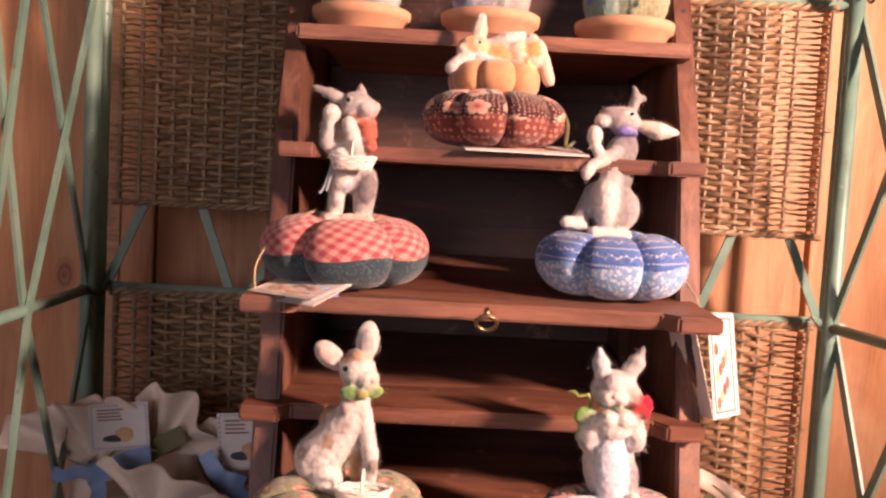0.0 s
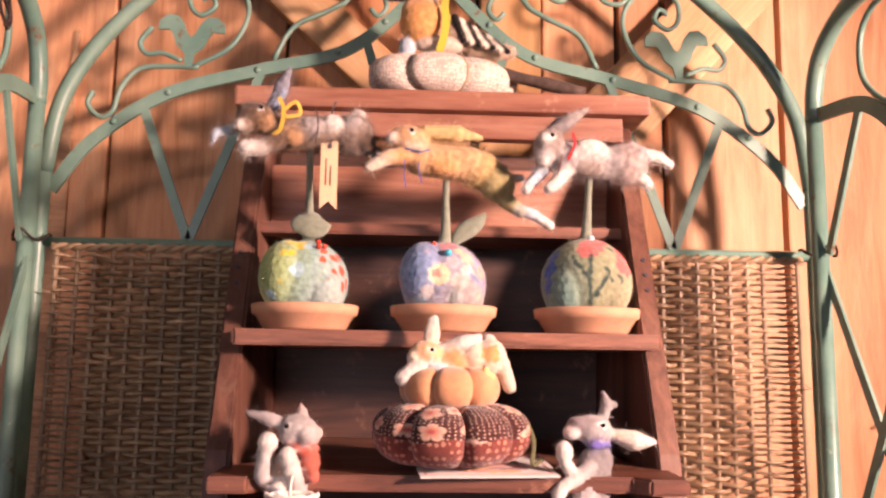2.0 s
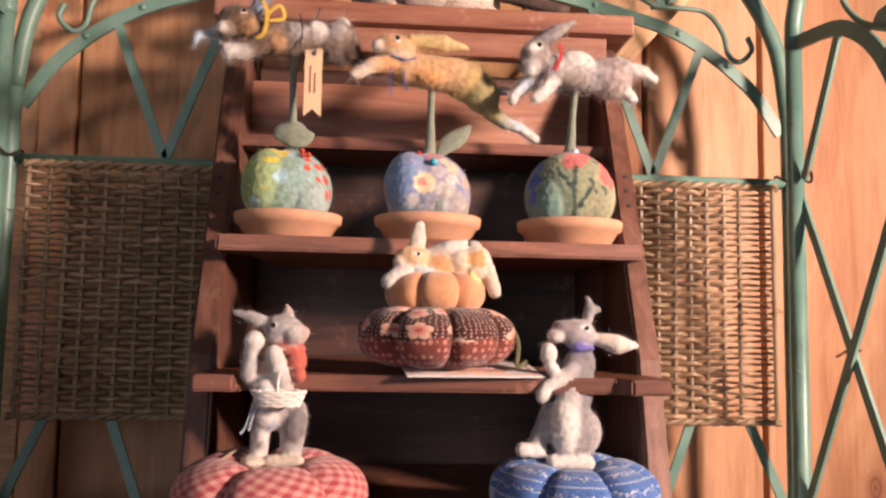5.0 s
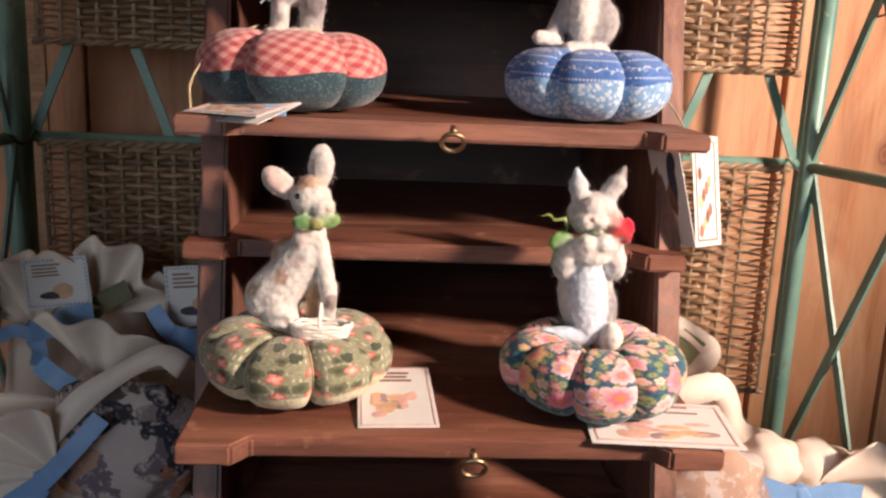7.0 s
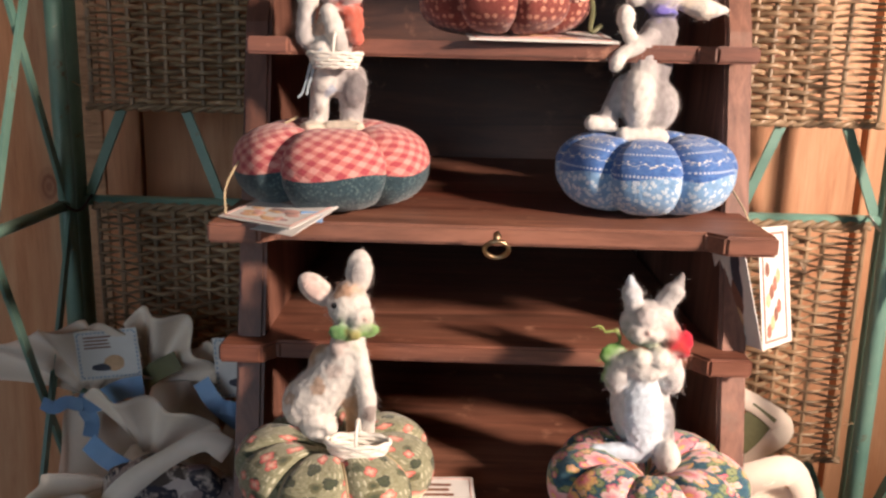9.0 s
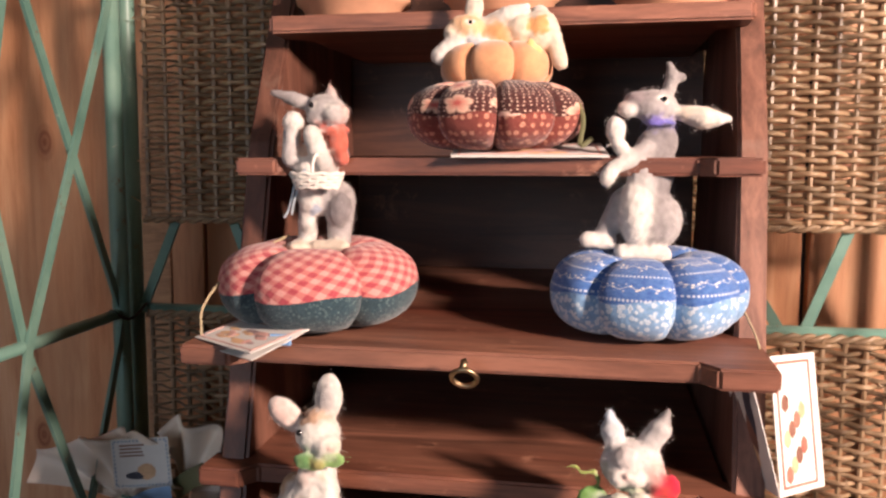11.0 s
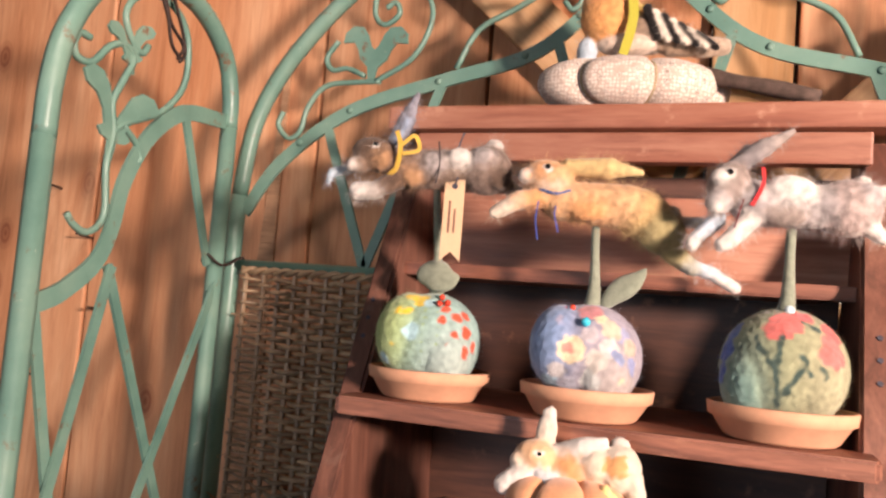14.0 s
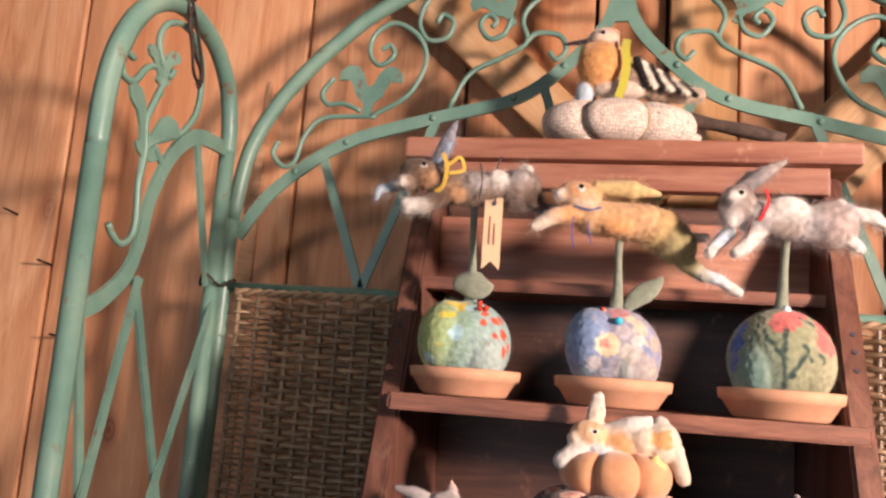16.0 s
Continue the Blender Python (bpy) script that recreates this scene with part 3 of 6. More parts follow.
def tulip_part(to, c, size, nrm, parent, turn=0.0):
    """A sheet-metal bud: two broad lobes spreading from a narrow foot."""
    side = [(0.07, -0.42), (0.10, -0.12), (0.30, -0.08), (0.42, 0.02), (0.26, 0.12), (0.36, 0.34), (0.56, 0.52), (0.86, 0.60), (0.98, 0.76), (0.80, 0.92), (0.52, 0.92), (0.30, 0.76), (0.14, 0.46)]
    out = side + [(0, 0.20)] + [(-x, y) for x, y in side[::-1]]
    bm = bmesh.new()
    ct, st = math.cos(turn), math.sin(turn)
    n = Vector(nrm) * 0.0012
    pts = [to(c[0] + size * (x * ct - y * st), c[1] + size * (x * st + y * ct)) + Vector(nrm) * (0.004 * abs(x)) for x, y in out]
    f, b = [bm.verts.new(p - n) for p in pts], [bm.verts.new(p + n) for p in pts]
    bm.faces.new(f)
    bm.faces.new(b[::-1])
    for i in range(len(f)):
        j = (i + 1) % len(f)
        bm.faces.new((f[i], b[i], b[j], f[j]))
    return part("leaf", fix(bm), GREEN, parent)


screen = empty("garden_screen", (0, 0, 0))
tagged(screen, "green painted metal folding garden screen with arched top and wicker infill", "folding screen")


def mid(u, z):
    return Vector((PX + u, PY, z))


for s in (-1, 1):
    tube_part("pole", [mid(s * 0.447, 0), mid(s * 0.447, 0.8), mid(s * 0.447, 1.5), mid(s * 0.446, 1.58)], 0.0095, screen)
half = [(0.446, 1.58), (0.434, 1.662), (0.405, 1.722), (0.367, 1.770), (0.324, 1.812), (0.28, 1.846), (0.18, 1.898), (0.09, 1.924)]
arch = [(-u, z) for u, z in half] + [(0, 1.932)] + half[::-1]
tube_part("arch", catmull([mid(u, z) for u, z in arch], 5), 0.0095, screen)
hb = [(0.437, 1.56), (0.396, 1.618), (0.315, 1.676), (0.21, 1.708), (0.112, 1.734), (0.05, 1.782), (0.012, 1.832)]
for s in (-1, 1):
    strip_part("curved_band", catmull([mid(s * u, z) for u, z in hb] + [mid(s * 0.004, 1.90)], 6), 0.0145, 0.004, (0, 1, 0), screen)
    for u, z in ((0.372, 1.641), (0.312, 1.6775), (0.21, 1.708), (0.117, 1.733), (0.062, 1.772)):
        bm = ball(bmesh.new(), mid(s * u, z) + Vector((0, -0.0028, 0)), (0.0042, 0.002, 0.0042), 1)
        part("bolt", bm, GREEN, screen, "", True)
    for (u0, z0), (u1, z1) in (((0.340, 1.662), (0.281, 1.506)), ((0.205, 1.708), (0.279, 1.506)), ((0.083, 1.745), (0.01, 1.506)),
                               ((0.323, 1.219), (0.287, 1.121)), ((0.393, 1.219), (0.436, 1.121)), ((0.20, 1.219), (0.26, 1.121)), ((0.13, 1.219), (0.07, 1.121)),
                               ((0.323, 0.832), (0.287, 0.735)), ((0.393, 0.832), (0.436, 0.735))):
        strip_part("lattice_bar", [mid(s * u0, z0), mid(s * u1, z1)], 0.0105, 0.0035, (0, 1, 0), screen)
strip_part("centre_strip", [mid(0, 1.825), mid(0, 1.93)], 0.017, 0.0045, (0, 1, 0), screen)
for z in (1.5, 1.117, 0.735):
    tube_part("crossbar", [mid(-0.447, z), mid(0.447, z)], 0.0062, screen)

def scroll(points, s):
    """One bent rod of the ornament, s mirrors it about the middle of the panel."""
    tube_part("scroll", catmull([mid(s * u, z) for u, z in points], 5), 0.0032, screen, sides=6)


for s in (-1, 1):
    scroll([(0.039, 1.901), (0.045, 1.904), (0.051, 1.897), (0.045, 1.886), (0.031, 1.887), (0.026, 1.901), (0.037, 1.915), (0.056, 1.912), (0.060, 1.892)], s)
    scroll([(0.012, 1.903), (0.012, 1.881), (0.034, 1.865), (0.075, 1.866), (0.102, 1.848), (0.112, 1.828), (0.106, 1.802), (0.129, 1.785), (0.170, 1.763), (0.192, 1.722)], s)
    scroll([(0.107, 1.801), (0.095, 1.812), (0.069, 1.809), (0.061, 1.792), (0.071, 1.780), (0.080, 1.789)], s)
    scroll([(0.114, 1.863), (0.117, 1.888), (0.136, 1.901), (0.155, 1.887), (0.158, 1.863)], s)
    scroll([(0.126, 1.830), (0.133, 1.812), (0.150, 1.806), (0.162, 1.823), (0.153, 1.836), (0.143, 1.828), (0.148, 1.820)], s)
    scroll([(0.153, 1.858), (0.190, 1.870), (0.221, 1.862), (0.235, 1.831), (0.224, 1.806), (0.201, 1.808), (0.194, 1.827), (0.207, 1.837), (0.214, 1.827)], s)
    scroll([(0.286, 1.710), (0.243, 1.736), (0.224, 1.777), (0.234, 1.809), (0.265, 1.827), (0.290, 1.811), (0.292, 1.786), (0.279, 1.774), (0.263, 1.786), (0.269, 1.799), (0.279, 1.793)], s)
    scroll([(0.279, 1.710), (0.313, 1.710), (0.347, 1.706), (0.367, 1.682), (0.374, 1.655), (0.388, 1.647), (0.403, 1.662), (0.398, 1.678)], s)
    scroll([(0.299, 1.717), (0.321, 1.726), (0.340, 1.725), (0.348, 1.739), (0.335, 1.758)], s)
    leaf_part(lambda u, z: mid(s * u, z), (0.133, 1.842), 0.036, (0, 1, 0), screen, -0.5)
    leaf_part(lambda u, z: mid(s * u, z), (0.290, 1.735), 0.040, (0, 1, 0), screen, 0.05)


def wing(inner, outer):
    """A narrow arched wing hinged to the middle panel and folded towards the room."""
    i, o = Vector((*inner, 0)), Vector((*outer, 0))
    L = (o - i).length
    d = (o - i) / L
    nrm = Vector((-d.y, d.x, 0))

    def at(u, z):
        return i + d * u + Vector((0, 0, z))
    h = L * 0.655

    def run(points):
        return catmull([at(L * f, z) for f, z in points], 5)
    tube_part("pole", [at(0, 0), at(0, 1.0), at(0, 1.652)], 0.0095, screen)
    tube_part("pole", [at(L, 0), at(L, 1.0), at(L, 1.58)], 0.0098, screen)
    tube_part("arch", run([(1.0, 1.578), (0.995, 1.625), (0.958, 1.670), (0.860, 1.714), (0.707, 1.747), (0.510, 1.763), (0.265, 1.757), (0.085, 1.727), (0.012, 1.686), (0.0, 1.650)]), 0.0098, screen)
    strip_part("curved_band", run([(0.985, 1.444), (0.915, 1.449), (0.836, 1.459), (0.714, 1.484), (0.654, 1.517), (0.620, 1.558), (0.532, 1.601), (0.416, 1.631), (0.279, 1.648), (0.02, 1.655)]), 0.0165, 0.004, nrm, screen)
    for z0, z1 in ((1.117, 1.482), (0.735, 1.117), (0.36, 0.735)):
        for a, b in ((0.0, h), (h, L)):
            strip_part("lattice_bar", [at(a, z0), at(b, z1)], 0.0105, 0.0035, nrm, screen)
            strip_part("lattice_bar", [at(a, z1) + nrm * 0.0045, at(b, z0) + nrm * 0.0045], 0.0105, 0.0035, nrm, screen)
    for z in (1.117, 0.735, 0.36):
        tube_part("crossbar", [at(0, z), at(L, z)], 0.0062, screen)
    strip_part("lattice_bar", [at(L * 0.305, 1.640), at(L * 0.06, 1.495)], 0.0105, 0.0035, nrm, screen)

    def rod(points):
        tube_part("scroll", run(points), 0.0034, screen, sides=6)
    rod([(0.870, 1.521), (0.836, 1.513), (0.777, 1.508), (0.717, 1.517), (0.700, 1.534), (0.717, 1.569), (0.700, 1.602), (0.721, 1.626), (0.677, 1.651), (0.639, 1.673), (0.691, 1.682), (0.762, 1.674), (0.833, 1.654), (0.900, 1.652), (0.922, 1.662), (0.903, 1.673), (0.855, 1.673)])
    rod([(0.700, 1.602), (0.639, 1.613), (0.461, 1.636), (0.342, 1.671), (0.338, 1.714), (0.409, 1.738), (0.532, 1.744), (0.658, 1.730), (0.703, 1.709), (0.660, 1.690), (0.600, 1.682), (0.570, 1.692)])
    rod([(0.655, 1.610), (0.58, 1.598), (0.55, 1.586), (0.56, 1.580)])
    tulip_part(at, (L * 0.705, 1.598), 0.054, nrm, screen, 0.10)
    tulip_part(at, (L * 0.655, 1.672), 0.034, nrm, screen, -0.25)
    return at


left_at = wing((-0.4077, 0.994), (-0.3885, 0.7265))
wing((0.467, 0.985), (0.492, 0.727))

# wire and nylon ties on the screen
tie = empty("wire_tie", left_at(0.13, 1.745))
tagged(tie, "dark twisted wire tied round the arch of the screen", "wire")
for c in ([(0.155, 1.768), (0.140, 1.752), (0.118, 1.722), (0.108, 1.700), (0.116, 1.688)], [(0.163, 1.764), (0.150, 1.745), (0.135, 1.720), (0.112, 1.705), (0.120, 1.690)], [(0.150, 1.762), (0.152, 1.742), (0.140, 1.722), (0.130, 1.700), (0.112, 1.690)], [(0.158, 1.770), (0.152, 1.775), (0.146, 1.768)]):
    w = tube_part("strand", catmull([left_at(*p) + Vector((0.010, 0, 0)) for p in c], 5), 0.0018, None, IRON, 5)
    w.parent = tie
    w.matrix_parent_inverse = tie.matrix_world.inverted()
for x, y0, y1 in ((-0.407, 0.985, 1.03), (0.475, 0.985, 1.03)):
    for z in (1.502, 1.117):
        m = CLEAR_TIE if (x > 0 and z < 1.3) else IRON
        pts = [(x + 0.014 * math.cos(a), (y0 + y1) / 2 + 0.034 * math.sin(a), z + 0.006 * math.sin(3 * a)) for a in [2 * math.pi * k / 20 for k in range(21)]]
        t = tube_part("cable_tie", pts, 0.0016, None, m, 5)
        tagged(t, "thin tie binding two poles of the screen" if m is IRON else "clear nylon tie binding two poles of the screen", "tie")


def wicker_panel(z0, z1, pitch=0.0066):
    """Reeds woven over and under upright stakes; each reed and stake is a piece."""
    panel = empty("wicker_panel", (PX, PY - 0.006, z0))
    tagged(panel, "woven wicker panel fastened inside the green metal screen", "wicker panel", "wicker panels")
    W, H = 0.858, z1 - z0
    stakes = [-W / 2 + 0.006] + [-W / 2 + 0.030 + 0.0195 * k for k in range(int((W - 0.06) / 0.0195) + 1)] + [W / 2 - 0.006]
    reeds = []
    for ph in range(2):
        for var in range(2):
            pts = []
            for k, (a, b) in enumerate(zip(stakes, stakes[1:])):
                s = 1 if (k + ph) % 2 else -1
                for j in range(4):
                    f = j / 4
                    pts.append((a + (b - a) * f, -0.0060 * s * math.cos(math.pi * f), 0.0006 * rng.uniform(-1, 1)))
            pts.append((stakes[-1], 0.0036, 0))
            bm = bmesh.new()
            sweep(bm, pts, circle(0.0027, 6, 0.0019), (0, 1, 0), taper=lambda f: 0.62 if min(f, 1 - f) < 0.045 else 1.0)
            me = bpy.data.meshes.new("reed")
            fix(bm).to_mesh(me)
            bm.free()
            me.polygons.foreach_set("use_smooth", [True] * len(me.polygons))
            me.materials.append(WICKER)
            reeds.append(me)
    n = int(H / pitch)
    for i in range(n):
        o = new("reed", reeds[(i % 2) * 2 + rng.randrange(2)])
        o.parent = panel
        o.matrix_basis = pose(rng.uniform(-0.002, 0.002), rng.uniform(-0.0006, 0.0006), (i + 0.5) * pitch, rng.uniform(-9, 9), rng.uniform(-0.10, 0.10), 0)
    bm = bmesh.new()
    sweep(bm, [(0, 0, 0), (0, 0.0004, H * 0.5), (0, 0, H)], circle(0.0026, 6))
    me = bpy.data.meshes.new("stake")
    fix(bm).to_mesh(me)
    bm.free()
    me.materials.append(WICKER)
    for x in stakes:
        o = new("stake", me)
        o.parent = panel
        o.matrix_basis = pose(x, 0, 0, 0, rng.uniform(-0.3, 0.3), 0)
    for z, r in ((H + 0.003, 0.0042), (-0.003, 0.0036)):
        for ph in (0, math.pi):
            pts = [(-W / 2 + W * k / 200, r * 0.7 * math.sin(k * 0.9 + ph), z + r * 0.6 * math.cos(k * 0.9 + ph)) for k in range(201)]
            bm = bmesh.new()
            sweep(bm, pts, circle(r * 0.75, 5))
            part("border", fix(bm), WICKER, panel, "", True)
    bm = bmesh.new()
    for k in range(26):
        x, z = rng.choice((-1, 1)) * (W / 2 - abs(rng.gauss(0, 0.05))), rng.uniform(0, H)
        p = Vector((x, -0.006, z))
        sweep(bm, [p, p + Vector((rng.uniform(-0.012, 0.012), -0.004, rng.uniform(-0.008, 0.008))), p + Vector((rng.uniform(-0.02, 0.02), -0.008, rng.uniform(-0.02, 0.01)))], circle(0.0006, 4))
    tagged(part("frayed_fibre", fix(bm), WICKER, panel), kind="stuff")


# ---- the stepped shelf ----
shelf = empty("stepped_shelf", (0.04, 0.80, TABLE_Z))
tagged(shelf, "dark stained wooden stepped display shelf with ring pulls", "display shelf")
INV = shelf.matrix_world.inverted()


def of_shelf(o):
    o.matrix_parent_inverse = INV
    return o


def front_y(z):
    return 0.925 - 0.516 * (1.6 - z) if z > 1.3 else 0.770 - 0.333 * (1.3 - z)


def half_w(z):
    return 0.178 + (z - 0.9) * 0.033


for s in (-1, 1):
    bm = bmesh.new()
    prof = [(front_y(z), z) for z in (TABLE_Z, 0.9, 1.1, 1.3, 1.5, 1.622)] + [(1.0, 1.622), (1.0, TABLE_Z)]
    ins = [bm.verts.new((0.04 + s * (half_w(z) - 0.02), max(y, 0.52), z)) for y, z in prof]
    outs = [bm.verts.new((0.04 + s * half_w(z), max(y, 0.52), z)) for y, z in prof]
    bm.faces.new(ins)
    bm.faces.new(outs[::-1])
    for i in range(len(ins)):
        j = (i + 1) % len(ins)
        bm.faces.new((ins[i], outs[i], outs[j], ins[j]))
    fix(bm)
    bmesh.ops.bevel(bm, geom=[e for e in bm.edges if len(e.link_faces) == 2 and e.calc_face_angle(0) > 0.6], offset=0.0025, segments=2, affect="EDGES")
    of_shelf(part("side_panel", bm, STAIN_V, shelf))
    bm = bmesh.new()
    for k, z in enumerate((1.44, 1.455, 1.47)):
        g = bmesh.ops.create_cone(bm, cap_ends=True, segments=8, radius1=0.002, radius2=0.002, depth=0.0014, matrix=pose(0.04 + s * (half_w(z) - 0.008), front_y(z) - 0.0006, z, 90 - 27))
    of_shelf(part("peg_holes", bm, INK_DARK, shelf, "row of small dark peg holes"))


SLOPE = 0.045  # the lower boards fall a little towards the room


def shelf_board(z, y0, thick, x0, x1, notch=0.0, ears=0.0, mat=STAIN, slope=0.0):
    """A shelf board; its ends stick out past the sides, with notched front corners where it pulls out."""
    bm = bmesh.new()
    k = 0.02
    if notch:
        out = [(x0, y0), (x0 + notch, y0), (x0 + notch + 0.010, y0 + 0.012), (x1 - notch - 0.010, y0 + 0.012), (x1 - notch, y0), (x1, y0)]
    else:
        out = [(x0 + 0.003, y0), (x1 - 0.003, y0)]
    yb = y0 + ears
    out += [(x1, y0 + 0.004), (x1, yb), (x1 - k, yb + 0.012), (x1 - k - 0.004, 0.98), (x0 + k + 0.004, 0.98), (x0 + k, yb + 0.012), (x0, yb), (x0, y0 + 0.004)]
    a = [bm.verts.new((x, y, z - thick + slope * (y - y0))) for x, y in out]
    b = [bm.verts.new((x, y, z + slope * (y - y0))) for x, y in out]
    bm.faces.new(a[::-1])
    bm.faces.new(b)
    for i in range(len(a)):
        j = (i + 1) % len(a)
        bm.faces.new((a[i], a[j], b[j], b[i]))
    fix(bm)
    bmesh.ops.bevel(bm, geom=[e for e in bm.edges if e.calc_face_angle(0) > 0.5], offset=0.0018, segments=2, affect="EDGES")
    return of_shelf(part("shelf_board", bm, mat, shelf))


shelf_board(1.506, 0.892, 0.011, -0.147, 0.222, ears=0.02)
shelf_board(1.397, 0.782, 0.013, -0.139, 0.223, ears=0.035)
shelf_board(1.287, 0.715, 0.012, -0.137, 0.220, notch=0.030, ears=0.06, slope=0.02)
shelf_board(1.166, 0.650, 0.013, -0.149, 0.221, notch=0.034, ears=0.085, slope=SLOPE)
shelf_board(1.074, 0.676, 0.013, -0.152, 0.222, notch=0.030, ears=0.028, slope=SLOPE)
shelf_board(0.977, 0.549, 0.014, -0.127, 0.211, notch=0.034, ears=0.12, slope=SLOPE)
shelf_board(0.868, 0.655, 0.012, -0.128, 0.211, ears=0.04, slope=SLOPE)
bm = box(bmesh.new(), -0.172, 0.254, 0.905, 1.015, 1.627, 1.648, 0.003)
of_shelf(part("top_board", bm, REDWOOD, shelf, "reddish wooden top board"))
bm = box(bmesh.new(), -0.146, 0.228, 0.917, 0.935, 1.601, 1.6265, 0.002)
of_shelf(part("top_rail", bm, REDWOOD, shelf, "reddish rail under the top board"))
bm = box(bmesh.new(), -0.140, 0.222, 0.957, 0.972, 1.507, 1.578, 0.002)
of_shelf(part("upper_panel", bm, REDWOOD, shelf, "reddish back board of the top bay"))
# back boards of the bays, with the bay shade in their colour
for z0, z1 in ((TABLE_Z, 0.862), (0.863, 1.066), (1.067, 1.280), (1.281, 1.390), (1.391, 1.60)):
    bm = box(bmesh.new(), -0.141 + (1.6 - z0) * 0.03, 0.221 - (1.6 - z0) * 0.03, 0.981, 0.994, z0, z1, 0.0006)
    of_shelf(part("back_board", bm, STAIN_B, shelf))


def ring_pull(c, r, tilt):
    bm = bmesh.new()
    sweep(bm, [(r * math.cos(a), 0, r * math.sin(a)) for a in [2 * math.pi * k / 28 for k in range(28)]], circle(0.0016, 8), (0, 1, 0), caps=False)
    n = len(bm.verts)
    bm.verts.ensure_lookup_table()
    for j in range(8):
        bm.faces.new((bm.verts[n - 8 + j], bm.verts[n - 8 + (j + 1) % 8], bm.verts[(j + 1) % 8], bm.verts[j]))
    o = part("ring_pull", fix(bm), BRASS, shelf, "tarnished brass ring pull", True)
    o.matrix_parent_inverse = INV
    o.matrix_basis = pose(*c, tilt)
    bm = ball(bmesh.new(), (0, 0.004, r), (0.003, 0.005, 0.003), 1)
    part("staple", bm, BRASS, o, "", True)


ring_pull((0.0395, 0.646, 1.1545), 0.0078, 38)
ring_pull((0.053, 0.545, 0.966), 0.0078, 28)


# ---- pumpkin pincushions ----
def pumpkin(label, loc, R, H, n, top, low, split=-0.15, turn=0.0, sq=1.0, cord=None, group="pumpkin pincushions", dimple=0.3, wave=0.05, pitch=0.0):
    """A cushion of n stuffed lobes; each has an upper cloth panel and, under it, a lower one."""
    root = empty("pumpkin_pincushion", loc, turn)
    root.matrix_world = pose(*loc, pitch) @ pose(0, 0, 0, 0, 0, turn)
    tagged(root, label, "pincushion", group)
    NA, NB = 10, 14
    lift = (0.5 * H) * 0.02

    def point(a, b, x):
        groove = 0.35 * (1 - math.sqrt(max(0.0, 1 - 0.97 * x * x))) + 0.65 * abs(x) ** 7
        cb, sb = max(0.0, math.cos(b)), math.sin(b)
        rho = R * cb ** (0.66 if sb > 0 else 0.50) * (1 - 0.17 * groove)
        z = H / 2 * (1 + math.copysign(abs(sb) ** 0.85, sb) * (1 - 0.19 * groove))
        if sb > 0:
            z -= dimple * H * math.exp(-(rho / (0.32 * R)) ** 2)
        else:
            z = max(z, 0.0)
        return Vector((rho * math.cos(a), sq * rho * math.sin(a), z))
    for k in range(n):
        a0 = 2 * math.pi * k / n
        amp = rng.uniform(0.96, 1.04)
        seg = None
        for upper in (True, False):
            if not upper and low is None:
                continue
            s0, s1 = (split, math.pi / 2) if upper else (-math.pi / 2, split)
            if low is None:
                s0 = -math.pi / 2
            bm = bmesh.new()
            uvl = bm.loops.layers.uv.new("UVMap")
            grid, uvs = [], {}
            for j in range(NB + 1):
                row = []
                for i in range(NA + 1):
                    x = -1 + 2 * i / NA
                    w = wave * math.sin(3.1 * x + k) if low is not None else 0
                    lo_b, hi_b = (s0 + w, s1) if upper and low is not None else ((s0, s1 + w) if not upper else (s0, s1))
                    b = lo_b + (hi_b - lo_b) * j / NB
                    p = point(a0 + x * math.pi / n, b, x)
                    p = Vector((p.x * (1 + (amp - 1) * (1 - x * x)), p.y * (1 + (amp - 1) * (1 - x * x)), p.z))
                    if upper and low is not None:
                        p *= 1.004
                    v = bm.verts.new(p)
                    uvs[v] = ((a0 + x * math.pi / n) * R * 0.95 + k * 0.013, b * (R + H) * 0.42 + k * 0.021)
                    row.append(v)
                grid.append(row)
            for j in range(NB):
                for i in range(NA):
                    f = bm.faces.new((grid[j][i], grid[j][i + 1], grid[j + 1][i + 1], grid[j + 1][i]))
                    for lp in f.loops:
                        lp[uvl].uv = uvs[lp.vert]
            o = part("segment" if upper else "lower_panel", bm, top if upper else low, seg if not upper else root, "", True)
            if upper:
                seg = o
        if cord:
            ae = a0 + math.pi / n
            pts = [point(ae, -1.2 + 2.6 * j / 16, 0.98) * 1.004 for j in range(17)]
            bm = bmesh.new()
            sweep(bm, pts, circle(0.0009, 5))
            part("seam_cord", fix(bm), cord, root)
    return root


pumpkin("red gingham and dark teal pumpkin pincushion on the shelf", (-0.078, 0.726, 1.1700), 0.071, 0.061, 5, GINGHAM, TEAL_LOW, -0.04, -80, pitch=2.6)
pumpkin("blue calico pumpkin pincushion with pale blue underside on the shelf", (0.150, 0.738, 1.1705), 0.0655, 0.057, 7, BLUE_TOP, BLUE_LOW, 0.06, -100, pitch=2.6)
pumpkin("brown dotted pumpkin pincushion with flowers under an orange one", (0.0415, 0.758, 1.2925), 0.0625, 0.050, 8, BROWN_TOP, BROWN_LOW, -0.04, -102, pitch=1.2)
pumpkin("small orange plush pumpkin stacked on a brown one", (0.043, 0.766, 1.334), 0.0415, 0.036, 7, ORANGE_PLUSH, None, turn=14, dimple=0.1)
pumpkin("sage green pumpkin pincushion printed with red roses on the shelf", (-0.064, 0.642, 0.9815), 0.067, 0.048, 8, GREEN_TOP, GREEN_LOW, -0.25, -96, cord=CORD, pitch=2.6)
